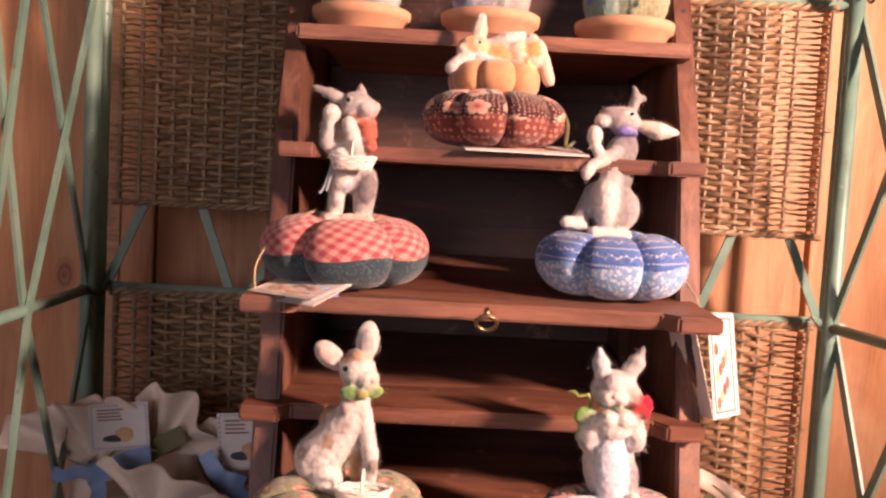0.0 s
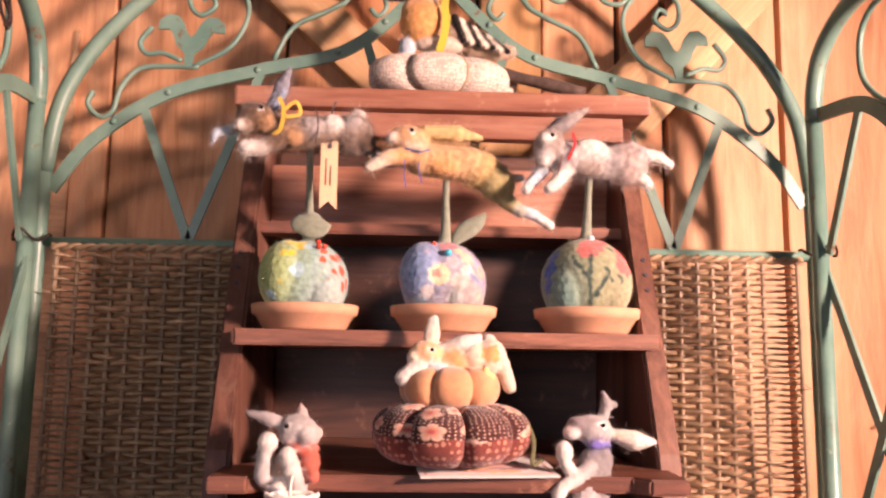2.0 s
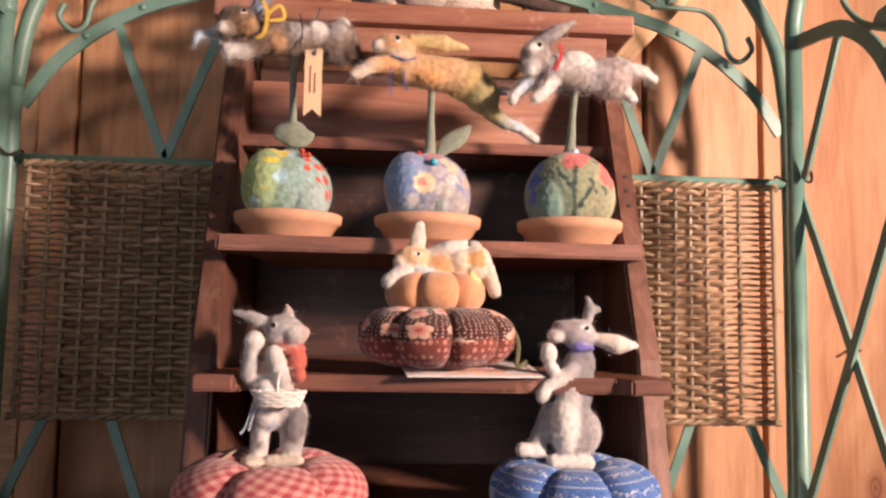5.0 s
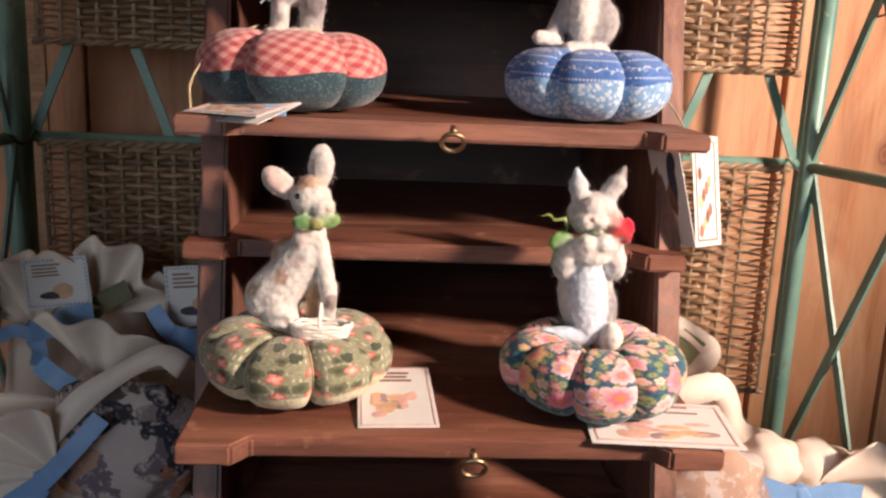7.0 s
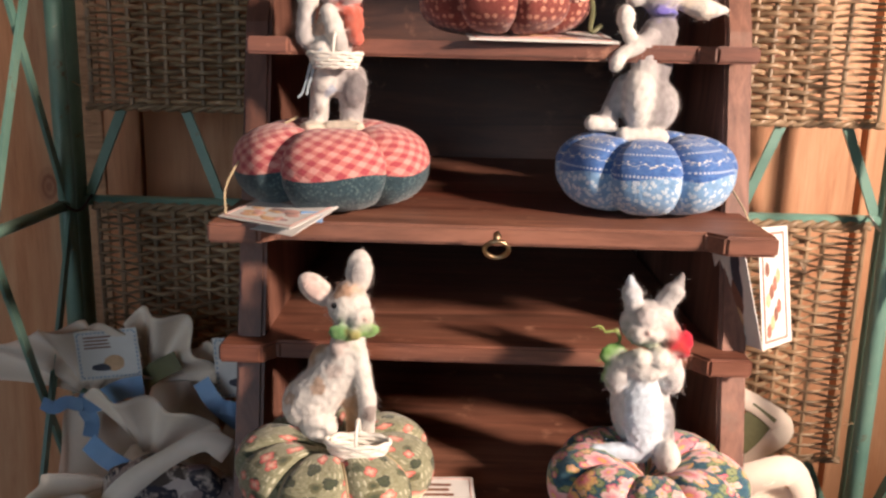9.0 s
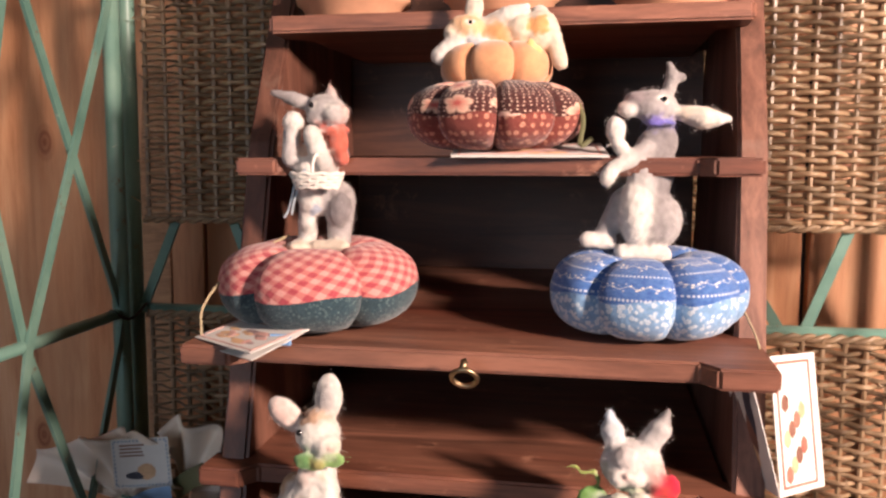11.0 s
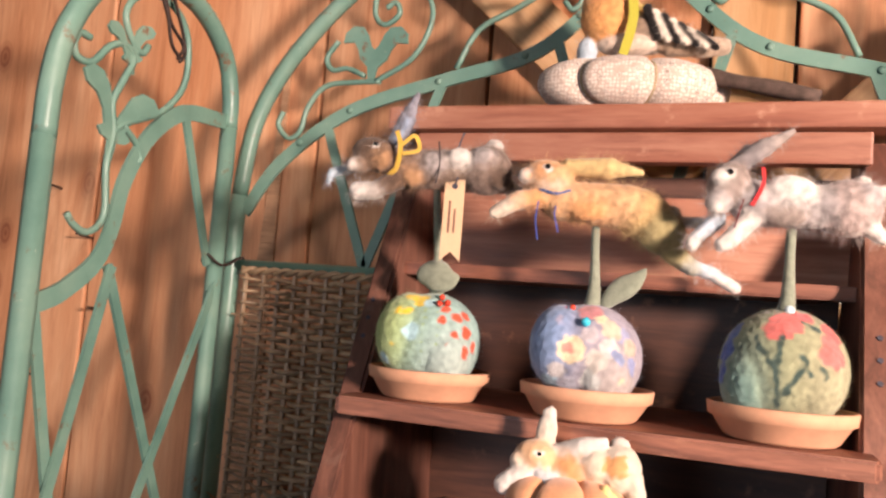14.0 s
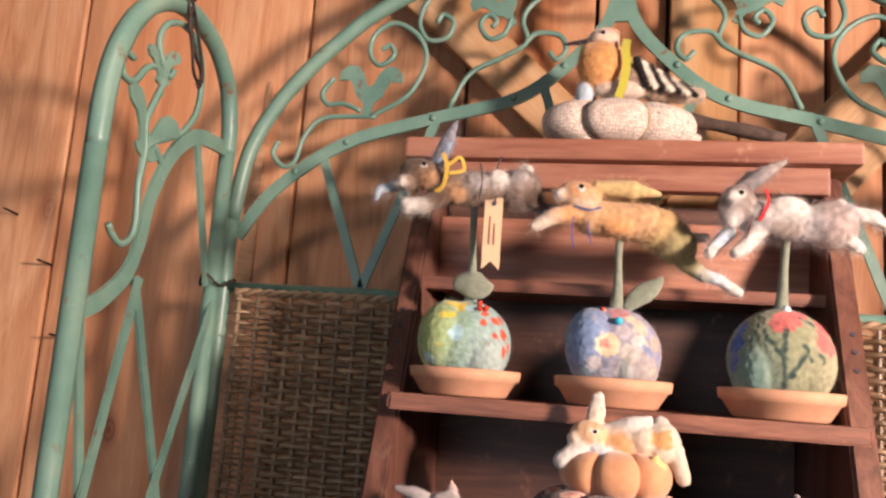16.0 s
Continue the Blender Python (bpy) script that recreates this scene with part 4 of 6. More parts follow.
pumpkin("teal floral pumpkin pincushion with pink and white blossoms on the shelf", (0.141, 0.624, 0.9805), 0.063, 0.052, 8, FLORAL_TOP, FLORAL_LOW, -0.40, -93, dimple=0.42, pitch=2.6)
pumpkin("cream lace pumpkin pincushion on the top board", (0.040, 0.950, 1.6485), 0.084, 0.047, 7, LACE, None, turn=12, sq=0.62, cord=CORD, dimple=0.15)

# ---- terracotta saucers ----
for x, y in ((-0.084, 0.833), (0.039, 0.826), (0.168, 0.830)):
    bm = bmesh.new()
    prof = [(0.0, 0.0), (0.034, 0.0), (0.0365, 0.002), (0.0435, 0.013), (0.0465, 0.0145), (0.0475, 0.022), (0.0462, 0.0228), (0.0445, 0.0215), (0.0405, 0.0125), (0.034, 0.005), (0.0, 0.005)]
    rows = [[bm.verts.new((r * math.cos(a), r * math.sin(a), z)) for a in [2 * math.pi * k / 48 for k in range(48)]] for r, z in prof[1:-1]]
    for a, b in zip(rows, rows[1:]):
        for j in range(48):
            bm.faces.new((a[j], a[(j + 1) % 48], b[(j + 1) % 48], b[j]))
    bm.faces.new(rows[0][::-1])
    bm.faces.new(rows[-1])
    o = part("saucer", bm, TERRACOTTA, None, "", True)
    o.location = (x, y, 1.3975)
    tagged(o, "unglazed terracotta saucer holding a felted ball", "saucer", "terracotta saucers")


# ---- needle-felted figures ----
def felt(name, label, category, group, loc, rz, blobs, eyes=(), fuzz=900, length=3.5, voxel=1.25, soft=1.4, lean=0.0, flip=1, extra=None, mottle=0.10, wander=3.4, grow=(1, 1, 1)):
    """One mesh of fused wool shapes, given in millimetres: ("e", centre, radii, turn about y, colour) or ("c", start, end, r0, r1, colour)."""
    bm = bmesh.new()
    prims = []
    paints = [b for b in blobs if b[0] == "p"] + [("p", c, rad + 1.6, (0.70, 0.66, 0.60)) for c, rad in eyes]
    for b in blobs:
        if b[0] == "p":
            continue
        if b[0] == "e":
            _, c, r, turn, col = b
            m = Matrix.Translation(c) @ Euler((0, radians(turn), 0)).to_matrix().to_4x4() @ Matrix.Diagonal((*r, 1))
            g = bmesh.ops.create_icosphere(bm, subdivisions=3, radius=1.0)
            bmesh.ops.transform(bm, matrix=m, verts=g["verts"])
            prims.append(("e", np.array(m.inverted()), min(r), np.array(col)))
        else:
            _, p, q, r0, r1, col = b
            p, q = Vector(p), Vector(q)
            n = max(2, int((q - p).length / (0.45 * min(r0, r1))) + 1)
            for i in range(n):
                f = i / (n - 1)
                g = bmesh.ops.create_icosphere(bm, subdivisions=2, radius=r0 + (r1 - r0) * f)
                bmesh.ops.translate(bm, vec=p.lerp(q, f), verts=g["verts"])
            prims.append(("c", np.array(p), np.array(q), r0, r1, np.array(col)))
    me = bpy.data.meshes.new("shape")
    bm.to_mesh(me)
    bm.free()
    tmp = new("shape", me)
    md = tmp.modifiers.new("fuse", "REMESH")
    md.mode, md.voxel_size = "VOXEL", voxel
    dg = bpy.context.evaluated_depsgraph_get()
    dg.update()
    fused = bpy.data.meshes.new_from_object(tmp.evaluated_get(dg))
    bpy.data.objects.remove(tmp)
    bm = bmesh.new()
    bm.from_mesh(fused)
    bmesh.ops.smooth_vert(bm, verts=bm.verts, factor=0.5, use_axis_x=True, use_axis_y=True, use_axis_z=True)
    bmesh.ops.smooth_vert(bm, verts=bm.verts, factor=0.5, use_axis_x=True, use_axis_y=True, use_axis_z=True)
    bm.normal_update()

    def colour_at(P):
        D, C = [], []
        for q in prims:
            if q[0] == "e":
                h = np.c_[P, np.ones(len(P))] @ q[1].T
                D.append((np.linalg.norm(h[:, :3], axis=1) - 1) * q[2])
                C.append(q[3])
            else:
                ab = q[2] - q[1]
                t = np.clip(((P - q[1]) @ ab) / max(1e-9, ab @ ab), 0, 1)
                D.append(np.linalg.norm(P - q[1] - t[:, None] * ab, axis=1) - (q[3] + (q[4] - q[3]) * t))
                C.append(q[5])
        D, C = np.array(D), np.array(C)
        W = np.exp(-np.clip(D - D.min(0), 0, 60) / soft)
        out = (W.T @ C) / W.sum(0)[:, None]
        for _, c, r, col in paints:
            k = np.clip((r + 0.6 - np.linalg.norm(P - np.array(c), axis=1)) / 1.6, 0, 1)[:, None]
            out = out * (1 - k) + np.array(col) * k
        return out
    lay = bm.verts.layers.float_color.new("wool")
    verts = list(bm.verts)
    P = np.array([v.co[:] for v in verts])
    jit = np.array([[noise.noise(Vector(p) * 0.22), noise.noise(Vector(p) * 0.22 + Vector((9, 0, 0))), noise.noise(Vector(p) * 0.22 + Vector((0, 9, 0)))] for p in P])
    wob = np.array([noise.noise(Vector(p) * 0.35 + Vector((3, 3, 3))) for p in P])
    for v, w in zip(verts, wob):
        v.co += v.normal * 0.55 * w
    col = np.clip(colour_at(P + jit * wander) * (1 + mottle * jit[:, :1] * 2), 0, 1)
    for v, c in zip(verts, col):
        v[lay] = (*c, 1)
    faces = list(bm.faces)
    for f in faces:
        f.smooth = True
    r = random.Random(len(faces))
    for _ in range(int(fuzz * 2.0)):
        f = r.choice(faces)
        p, n = f.calc_center_median(), f.normal
        c = f.verts[0][lay]
        side = n.orthogonal().normalized()
        side.rotate(Matrix.Rotation(r.uniform(0, 6.28), 3, n))
        d = (n * r.uniform(0.3, 1.0) + side * r.uniform(-1.2, 1.2) + Vector((0, 0, -0.25))).normalized()
        ln = length * r.uniform(0.25, 1.0) ** 2 * 1.6
        w = n.cross(d)
        w = (w if w.length > 0.1 else side).normalized() * 0.085
        mid_p = p + d * ln * 0.55
        tip = mid_p + (d + side * r.uniform(-0.8, 0.8) + Vector((0, 0, r.uniform(-0.5, 0.3)))).normalized() * ln * 0.5
        vs = [bm.verts.new(q) for q in (p - w, p + w, mid_p + w * 0.8, mid_p - w * 0.8, tip)]
        k = r.uniform(0.9, 1.25)
        for v in vs:
            v[lay] = (min(1, c[0] * k), min(1, c[1] * k), min(1, c[2] * k), 1)
        bm.faces.new(vs[:4])
        bm.faces.new((vs[3], vs[2], vs[4]))
    for e in eyes:
        c, rad = e
        g = bmesh.ops.create_icosphere(bm, subdivisions=2, radius=rad)
        bmesh.ops.translate(bm, vec=c, verts=g["verts"])
        for f in {f for v in g["verts"] for f in v.link_faces}:
            f.material_index, f.smooth = 1, True
    if extra:
        extra(bm, lay)
    bmesh.ops.scale(bm, vec=[0.001 * g for g in grow], verts=bm.verts)
    o = part(name, bm, [FELT, EYE_GLASS])
    o.matrix_world = pose(*loc, 0, lean, rz)
    return tagged(o, label, category, group)


def ribbon_in(bm, lay, pts, w, t, col):
    """A flat band of cloth worn by a figure, part of its one mesh."""
    before = set(bm.verts)
    sweep(bm, catmull(pts, 5), rect(w, t), (0, -1, 0.15))
    for v in set(bm.verts) - before:
        v[lay] = (*col, 1)


WHITE, CREAM, GREY, LGREY, DGREY, TAN = (0.66, 0.625, 0.575), (0.64, 0.55, 0.44), (0.22, 0.20, 0.20), (0.40, 0.37, 0.36), (0.10, 0.09, 0.09), (0.46, 0.26, 0.13)
PINKISH, BLUEW, BROWN, GOLD, OLIVEW, FOX = (0.66, 0.44, 0.38), (0.48, 0.56, 0.64), (0.13, 0.085, 0.06), (0.58, 0.36, 0.19), (0.37, 0.31, 0.15), (0.66, 0.34, 0.14)

PALE_GREY = (0.54, 0.51, 0.49)

# grey rabbit with red scarf, on the gingham pumpkin
felt("rabbit_figurine", "grey and white felted rabbit figurine in a red scarf", "figurine", "felted rabbits", (-0.074, 0.727, 1.2215), 0, [
    ("e", (-18, -5, 3), (9, 13, 4.5), 0, CREAM), ("c", (-5, -6, 3), (15, -8, 3), 5.5, 5, CREAM),
    ("c", (-15, 2, 5), (-13, 2, 32), 7, 8, PALE_GREY), ("e", (-12, -4, 24), (6, 6, 12), 0, WHITE), ("c", (9, 2, 7), (10, 3, 34), 8.5, 11, LGREY), ("e", (12, -5, 30), (9, 8, 13), 8, (0.26, 0.23, 0.23)),
    ("e", (0, 4, 38), (20, 15, 14), 0, LGREY), ("e", (-8, -6, 40), (11, 9, 16), 0, WHITE), ("p", (14, -10, 34), 9, GREY), ("p", (-3, -12, 28), 5, (0.40, 0.44, 0.52)),
    ("e", (-5, 3, 60), (15, 13, 24), -4, PALE_GREY), ("e", (3, 7, 66), (12, 10, 18), 0, LGREY), ("e", (-10, -6, 60), (9, 8, 17), 0, WHITE), ("p", (-10, -13, 72), 7, (0.58, 0.40, 0.30)),
    ("c", (-15, -4, 60), (-22, -9, 66), 7, 7, LGREY), ("c", (-22, -9, 66), (-20, -11, 84), 7, 6.5, PALE_GREY), ("e", (-19, -12, 90), (7.5, 7, 8), 0, WHITE),
    ("c", (2, -10, 62), (-1, -15, 72), 6.5, 7, PALE_GREY), ("c", (-1, -15, 72), (-4, -16, 82), 7.5, 6.5, WHITE),
    ("e", (1, 0, 99), (15, 12, 11), 8, LGREY), ("e", (10, -6, 96), (9.5, 9, 8.5), 0, PALE_GREY), ("e", (-4, -5, 93), (8, 7, 6), 0, GREY), ("e", (17, -9, 97), (3.6, 4, 5), 0, PINKISH), ("p", (8, -14, 100), 4, WHITE),
    ("c", (-9, 3, 102), (-22, -3, 107), 5, 5.5, LGREY), ("c", (-22, -3, 107), (-35, -9, 111), 5, 2.2, GREY),
    ("c", (3, 4, 105), (3, 5, 111), 6, 4.5, LGREY), ("c", (3, 5, 111), (2, 6, 117), 4, 1.4, PINKISH),
    ("e", (6, 0, 85), (12, 12, 4), 0, (0.56, 0.12, 0.08)), ("e", (12, -6, 77), (7, 5, 10), -6, (0.58, 0.15, 0.10)), ("e", (14, -4, 66), (5, 4, 6), -12, (0.55, 0.13, 0.09)),
], eyes=[((-6, -10.5, 102), 2.0)], fuzz=1700,
    extra=lambda bm, lay: (ribbon_in(bm, lay, [(-9, -15, 58), (-16, -16, 50), (-20, -15, 36), (-23, -14, 28), (-26, -14, 24)], 1.6, 0.6, (0.42, 0.50, 0.56)),
                           ribbon_in(bm, lay, [(-9, -15, 58), (-14, -17, 46), (-18, -16, 34), (-20, -15, 26)], 1.6, 0.6, (0.46, 0.53, 0.58))))

# grey rabbit with violet ribbon, on the blue pumpkin
felt("rabbit_figurine", "grey felted rabbit figurine with a violet neck ribbon", "figurine", "felted rabbits", (0.148, 0.740, 1.2195), 0, [
    ("c", (-15, -6, 4), (12, -6, 3), 6, 6, WHITE), ("c", (-38, -3, 12), (-24, 0, 11), 6, 6, WHITE), ("c", (-27, 2, 15), (-14, 5, 38), 7, 10, LGREY),
    ("e", (2, 4, 27), (20, 17, 24), 0, GREY), ("e", (-6, -6, 32), (12, 12, 24), 0, WHITE), ("e", (12, 4, 24), (13, 15, 18), 10, LGREY),
    ("e", (4, 3, 60), (15, 13, 30), 4, GREY), ("e", (-3, -5, 52), (10, 9, 22), 0, LGREY), ("e", (10, 6, 78), (11, 11, 14), 0, GREY),
    ("c", (0, -6, 74), (-12, -12, 66), 6, 5.5, LGREY), ("c", (-12, -12, 66), (-22, -14, 61), 5.5, 5, WHITE), ("e", (-25, -15, 56), (5.5, 5.5, 8), 20, WHITE),
    ("c", (-14, -10, 70), (-20, -14, 78), 5, 5, WHITE), ("e", (-21, -15, 86), (6.5, 6, 9), 0, WHITE),
    ("e", (4, 0, 102), (16, 12, 11), 6, LGREY), ("e", (-6, -2, 106), (10, 9, 6), 4, (0.23, 0.18, 0.19)), ("e", (-13, -4, 100), (7, 7, 6), 0, WHITE), ("e", (-17, -6, 103), (2.2, 2.2, 2), 0, PINKISH),
    ("c", (12, 2, 108), (16, 2, 121), 4.5, 5, LGREY), ("c", (16, 2, 121), (13, 2, 130), 4.5, 2.2, GREY), ("c", (14, 2, 124), (22, 2, 121), 3, 3, GREY),
    ("c", (20, 2, 98), (36, 0, 94), 5, 8, CREAM), ("c", (36, 0, 94), (52, -1, 93), 8, 2.5, WHITE), ("e", (8, 1, 91), (11, 11, 2.6), 4, (0.12, 0.12, 0.42)), ("e", (5, -11, 91), (6, 2.5, 3), 0, (0.20, 0.16, 0.50)),
], eyes=[((10, -11, 106), 1.7)], fuzz=1700, length=4)

# spotted white rabbit with a green bow, on the sage pumpkin
felt("rabbit_figurine", "white felted rabbit figurine with tan spots and a green bow", "figurine", "felted rabbits", (-0.071, 0.657, 1.0085), 0, [
    ("c", (-18, -8, 4), (4, -12, 3), 7, 7, WHITE), ("e", (-6, -4, 17), (13, 13, 15), 0, WHITE), ("e", (-16, 4, 30), (16, 16, 18), 0, WHITE), ("p", (-27, -9, 38), 6, (0.46, 0.34, 0.26)), ("p", (6, -16, 60), 6, (0.58, 0.50, 0.45)), ("p", (-6, -14, 50), 6, (0.50, 0.36, 0.27)), ("p", (30, -17, 33), 5, (0.30, 0.25, 0.23)), ("p", (10, -8, 113), 7, (0.42, 0.27, 0.18)), ("p", (8, -12, 76), 7, (0.50, 0.42, 0.38)),
    ("c", (-10, 4, 34), (12, 0, 62), 19, 15, WHITE), ("e", (-4, 6, 60), (10, 9, 12), 20, TAN), ("c", (12, 0, 62), (14, 0, 88), 14, 10, WHITE), ("e", (8, -8, 74), (6, 5, 9), 0, (0.62, 0.50, 0.44)),
    ("c", (20, -6, 70), (27, -10, 40), 7, 6, WHITE), ("c", (27, -10, 40), (27, -12, 18), 6.5, 5.5, WHITE), ("e", (29, -14, 32), (4, 4, 6), 0, GREY),
    ("c", (14, 0, 50), (18, -6, 14), 6, 5, TAN),
    ("e", (14, -2, 101), (14, 14, 13), 0, WHITE), ("e", (22, -9, 96), (9, 9, 9), 0, WHITE), ("e", (14, 0, 112), (9, 9, 5), 0, TAN), ("e", (27, -16, 97), (2.2, 2.2, 1.8), 0, PINKISH),
    ("e", (-8, 1, 111), (14, 4.5, 9), 42, WHITE), ("e", (-9, -2, 111), (10, 3, 5.5), 42, PINKISH), ("e", (20, 2, 123), (9, 4.5, 16), 4, WHITE), ("e", (20, -1.5, 122), (5.5, 3, 11), 4, LGREY),
    ("e", (11, -14, 86), (9, 2.4, 6), 12, (0.16, 0.36, 0.12)), ("e", (28, -13, 88), (7, 2.4, 5), -18, (0.22, 0.40, 0.12)), ("e", (19, -15, 86), (5, 4, 4), 0, (0.42, 0.33, 0.10)), ("e", (13, 0, 87), (10.5, 11, 1.6), 0, (0.04, 0.05, 0.03)),
], eyes=[((6, -12.5, 104), 2.2)], fuzz=1700, grow=(1.03, 1.03, 1.02))

# front-facing grey rabbit with rose, on the floral pumpkin
felt("rabbit_figurine", "pale grey felted rabbit figurine with a red rose collar", "figurine", "felted rabbits", (0.155, 0.643, 1.0065), 0, [
    ("e", (1, -17, 17), (8, 10, 13), 0, WHITE), ("e", (0, -8, 9), (8, 11, 10), 0, WHITE), ("c", (-46, -16, 24), (-16, -8, 18), 4, 8, BLUEW), ("e", (-4, 4, 22), (14, 14, 16), 0, PALE_GREY),
    # blue belly: the cool daylight is put into the wool colour
    ("e", (-13, 4, 48), (20, 16, 34), 0, PALE_GREY), ("e", (-14, -12, 46), (13, 8, 31), 0, (0.60, 0.67, 0.74)), ("e", (-1, 0, 36), (10, 12, 18), 0, GREY),
    ("e", (-29, -6, 73), (9, 10, 15), 12, PALE_GREY), ("e", (4, -6, 73), (9, 10, 16), -12, PALE_GREY), ("c", (-28, -10, 80), (-17, -17, 86), 7, 7, WHITE), ("c", (4, -10, 82), (-6, -17, 86), 7, 7, WHITE), ("e", (-12, -14, 78), (13, 7, 9), 0, WHITE),
    ("e", (-9, 0, 104), (18, 15, 15), 0, PALE_GREY), ("e", (-16.5, -12, 100), (6.5, 7, 5.5), 0, WHITE), ("e", (-7.5, -12.5, 100), (6.5, 7, 5.5), 0, WHITE), ("e", (-12, -18, 103), (2.4, 2.2, 1.8), 0, PINKISH), ("e", (-12, -9, 110), (8, 7, 7), 0, (0.50, 0.45, 0.43)), ("e", (2, -8, 101), (8, 8, 8), 0, PINKISH),
    ("c", (-18, 0, 114), (-19, 0, 124), 6, 7, PALE_GREY), ("c", (-19, 0, 124), (-20, 0, 135), 6, 2, BLUEW), ("c", (0, 0, 114), (8, 0, 124), 7, 7, PALE_GREY), ("c", (8, 0, 124), (13, 0, 135), 6, 2, GREY),
    ("e", (6, -14, 92), (6, 4, 7), 25, (0.50, 0.015, 0.04)), ("e", (13, -13, 96), (4, 3, 7), -15, (0.58, 0.02, 0.05)), ("e", (10, -16, 89), (5, 3, 4), 30, (0.42, 0.01, 0.03)), ("e", (-8, 0, 92), (13, 13, 2.5), 0, (0.12, 0.26, 0.06)),
    ("e", (-33, -8, 87), (9, 3, 7), -25, (0.16, 0.34, 0.08)), ("c", (-34, -8, 84), (-39, -8, 70), 3, 2, (0.20, 0.33, 0.08)),
    ("c", (-28, -8, 96), (-30, -9, 103), 1.6, 1.4, (0.30, 0.36, 0.10)), ("c", (-30, -9, 103), (-38, -9, 101), 1.4, 1.2, (0.30, 0.36, 0.10)), ("c", (-38, -9, 101), (-40, -9, 106), 1.2, 1.1, (0.30, 0.36, 0.10)), ("c", (-40, -9, 106), (-46, -9, 105), 1.1, 1.0, (0.30, 0.36, 0.10)),
], fuzz=1900, length=4, lean=-4)

# small plush rabbit lying on the orange pumpkin
felt("plush_rabbit", "small cream and orange plush rabbit lying on a pumpkin", "figurine", "", (0.043, 0.762, 1.363), 0, [
    ("e", (-20, -8, 15), (14, 12, 10), 8, (0.72, 0.45, 0.25)), ("e", (-30, -13, 12), (6, 6, 6), 0, CREAM), ("e", (-16, -2, 30), (7, 4, 13), 6, CREAM), ("e", (-15, -2, 39), (5, 3.4, 8), 8, WHITE),
    ("c", (-7, -4, 19), (8, -7, 24), 5.5, 6.5, WHITE), ("c", (8, -7, 24), (22, -7, 29), 6.5, 3, WHITE), ("e", (3, -2, 10), (22, 14, 12), 0, FOX), ("e", (18, -4, 13), (13, 13, 12), 0, CREAM), ("e", (31, -2, 12), (14, 14, 16), 0, CREAM), ("p", (31, -15, 16), 8, FOX), ("e", (30, 2, 26), (7, 6, 6), 0, WHITE),
    ("c", (40, -6, 8), (46, -10, -10), 7, 5.5, CREAM), ("c", (-26, -12, 5), (-38, -15, -4), 8, 7, WHITE), ("c", (-14, -14, 4), (-4, -17, 0), 6, 5, (0.62, 0.66, 0.68)), ("e", (26, -19, -2), (8, 3, 4), 0, (0.78, 0.62, 0.26)), ("e", (26, -19, -2), (4, 3, 8), 0, (0.78, 0.62, 0.26)),
], eyes=[((-16, -18.5, 18), 1.5)], fuzz=500, length=1.6, soft=1.5)

# the three leaping rabbits on their stems
felt("rabbit_figurine", "brown and white felted leaping rabbit with a yellow ribbon", "figurine", "leaping felted rabbits", (-0.084, 0.806, 1.560), 16, [
    ("e", (-44, -2, 19), (19, 13, 13), 14, BROWN), ("e", (-56, -6, 10), (9, 9, 7), 0, (0.24, 0.16, 0.11)), ("e", (-60, -11, 9), (5, 5, 5), 0, WHITE), ("e", (-38, -8, 14), (9, 8, 8), 0, TAN),
    ("c", (-32, 4, 30), (-24, 6, 50), 6, 7, (0.22, 0.22, 0.26)), ("c", (-24, 6, 50), (-17, 6, 70), 6.5, 2, (0.26, 0.26, 0.30)), ("c", (-30, -2, 30), (-22, 0, 48), 3, 2.5, (0.30, 0.38, 0.50)),
    ("c", (-60, 6, 10), (-78, 2, 4), 5, 3.5, (0.48, 0.58, 0.64)), ("c", (-78, 2, 4), (-80, 2, -3), 3.5, 2.5, BLUEW),
    ("c", (-26, -8, 0), (-42, -12, -10), 8, 7, BROWN), ("c", (-42, -12, -10), (-54, -13, -11), 7.5, 7, WHITE),
    ("c", (-22, 0, 10), (16, 0, 12), 16, 15, (0.20, 0.135, 0.095)), ("e", (2, -9, 13), (13, 9, 10), 0, LGREY), ("e", (20, -10, 18), (10, 8, 9), 0, WHITE), ("e", (-14, -9, 4), (9, 8, 9), 0, TAN), ("e", (10, 4, 20), (14, 10, 8), 0, BROWN),
    ("e", (40, 0, 13), (20, 17, 19), 0, (0.21, 0.155, 0.125)), ("e", (38, -12, 20), (9, 6, 8), 0, LGREY), ("e", (50, -8, 6), (10, 9, 9), 0, BROWN), ("e", (45, 0, 31), (7, 6, 6), 0, WHITE), ("c", (52, 0, 4), (66, 2, -2), 7, 5, DGREY),
], eyes=[((-43, -13.5, 25), 2.0)], fuzz=3800, length=6.5, mottle=0.22,
    extra=lambda bm, lay: (ribbon_in(bm, lay, [(-28, -14, 36), (-24, -17, 24), (-26, -16, 8), (-32, -14, 2)], 3.5, 0.7, (0.62, 0.40, 0.06)),
                           ribbon_in(bm, lay, [(-24, -17, 24), (-14, -19, 32), (-10, -18, 22), (-22, -18, 18)], 3.0, 0.7, (0.66, 0.44, 0.08)),
                           ribbon_in(bm, lay, [(4, -14, 30), (6, -17, 14), (4, -16, -2)], 1.2, 0.8, (0.05, 0.04, 0.04))))

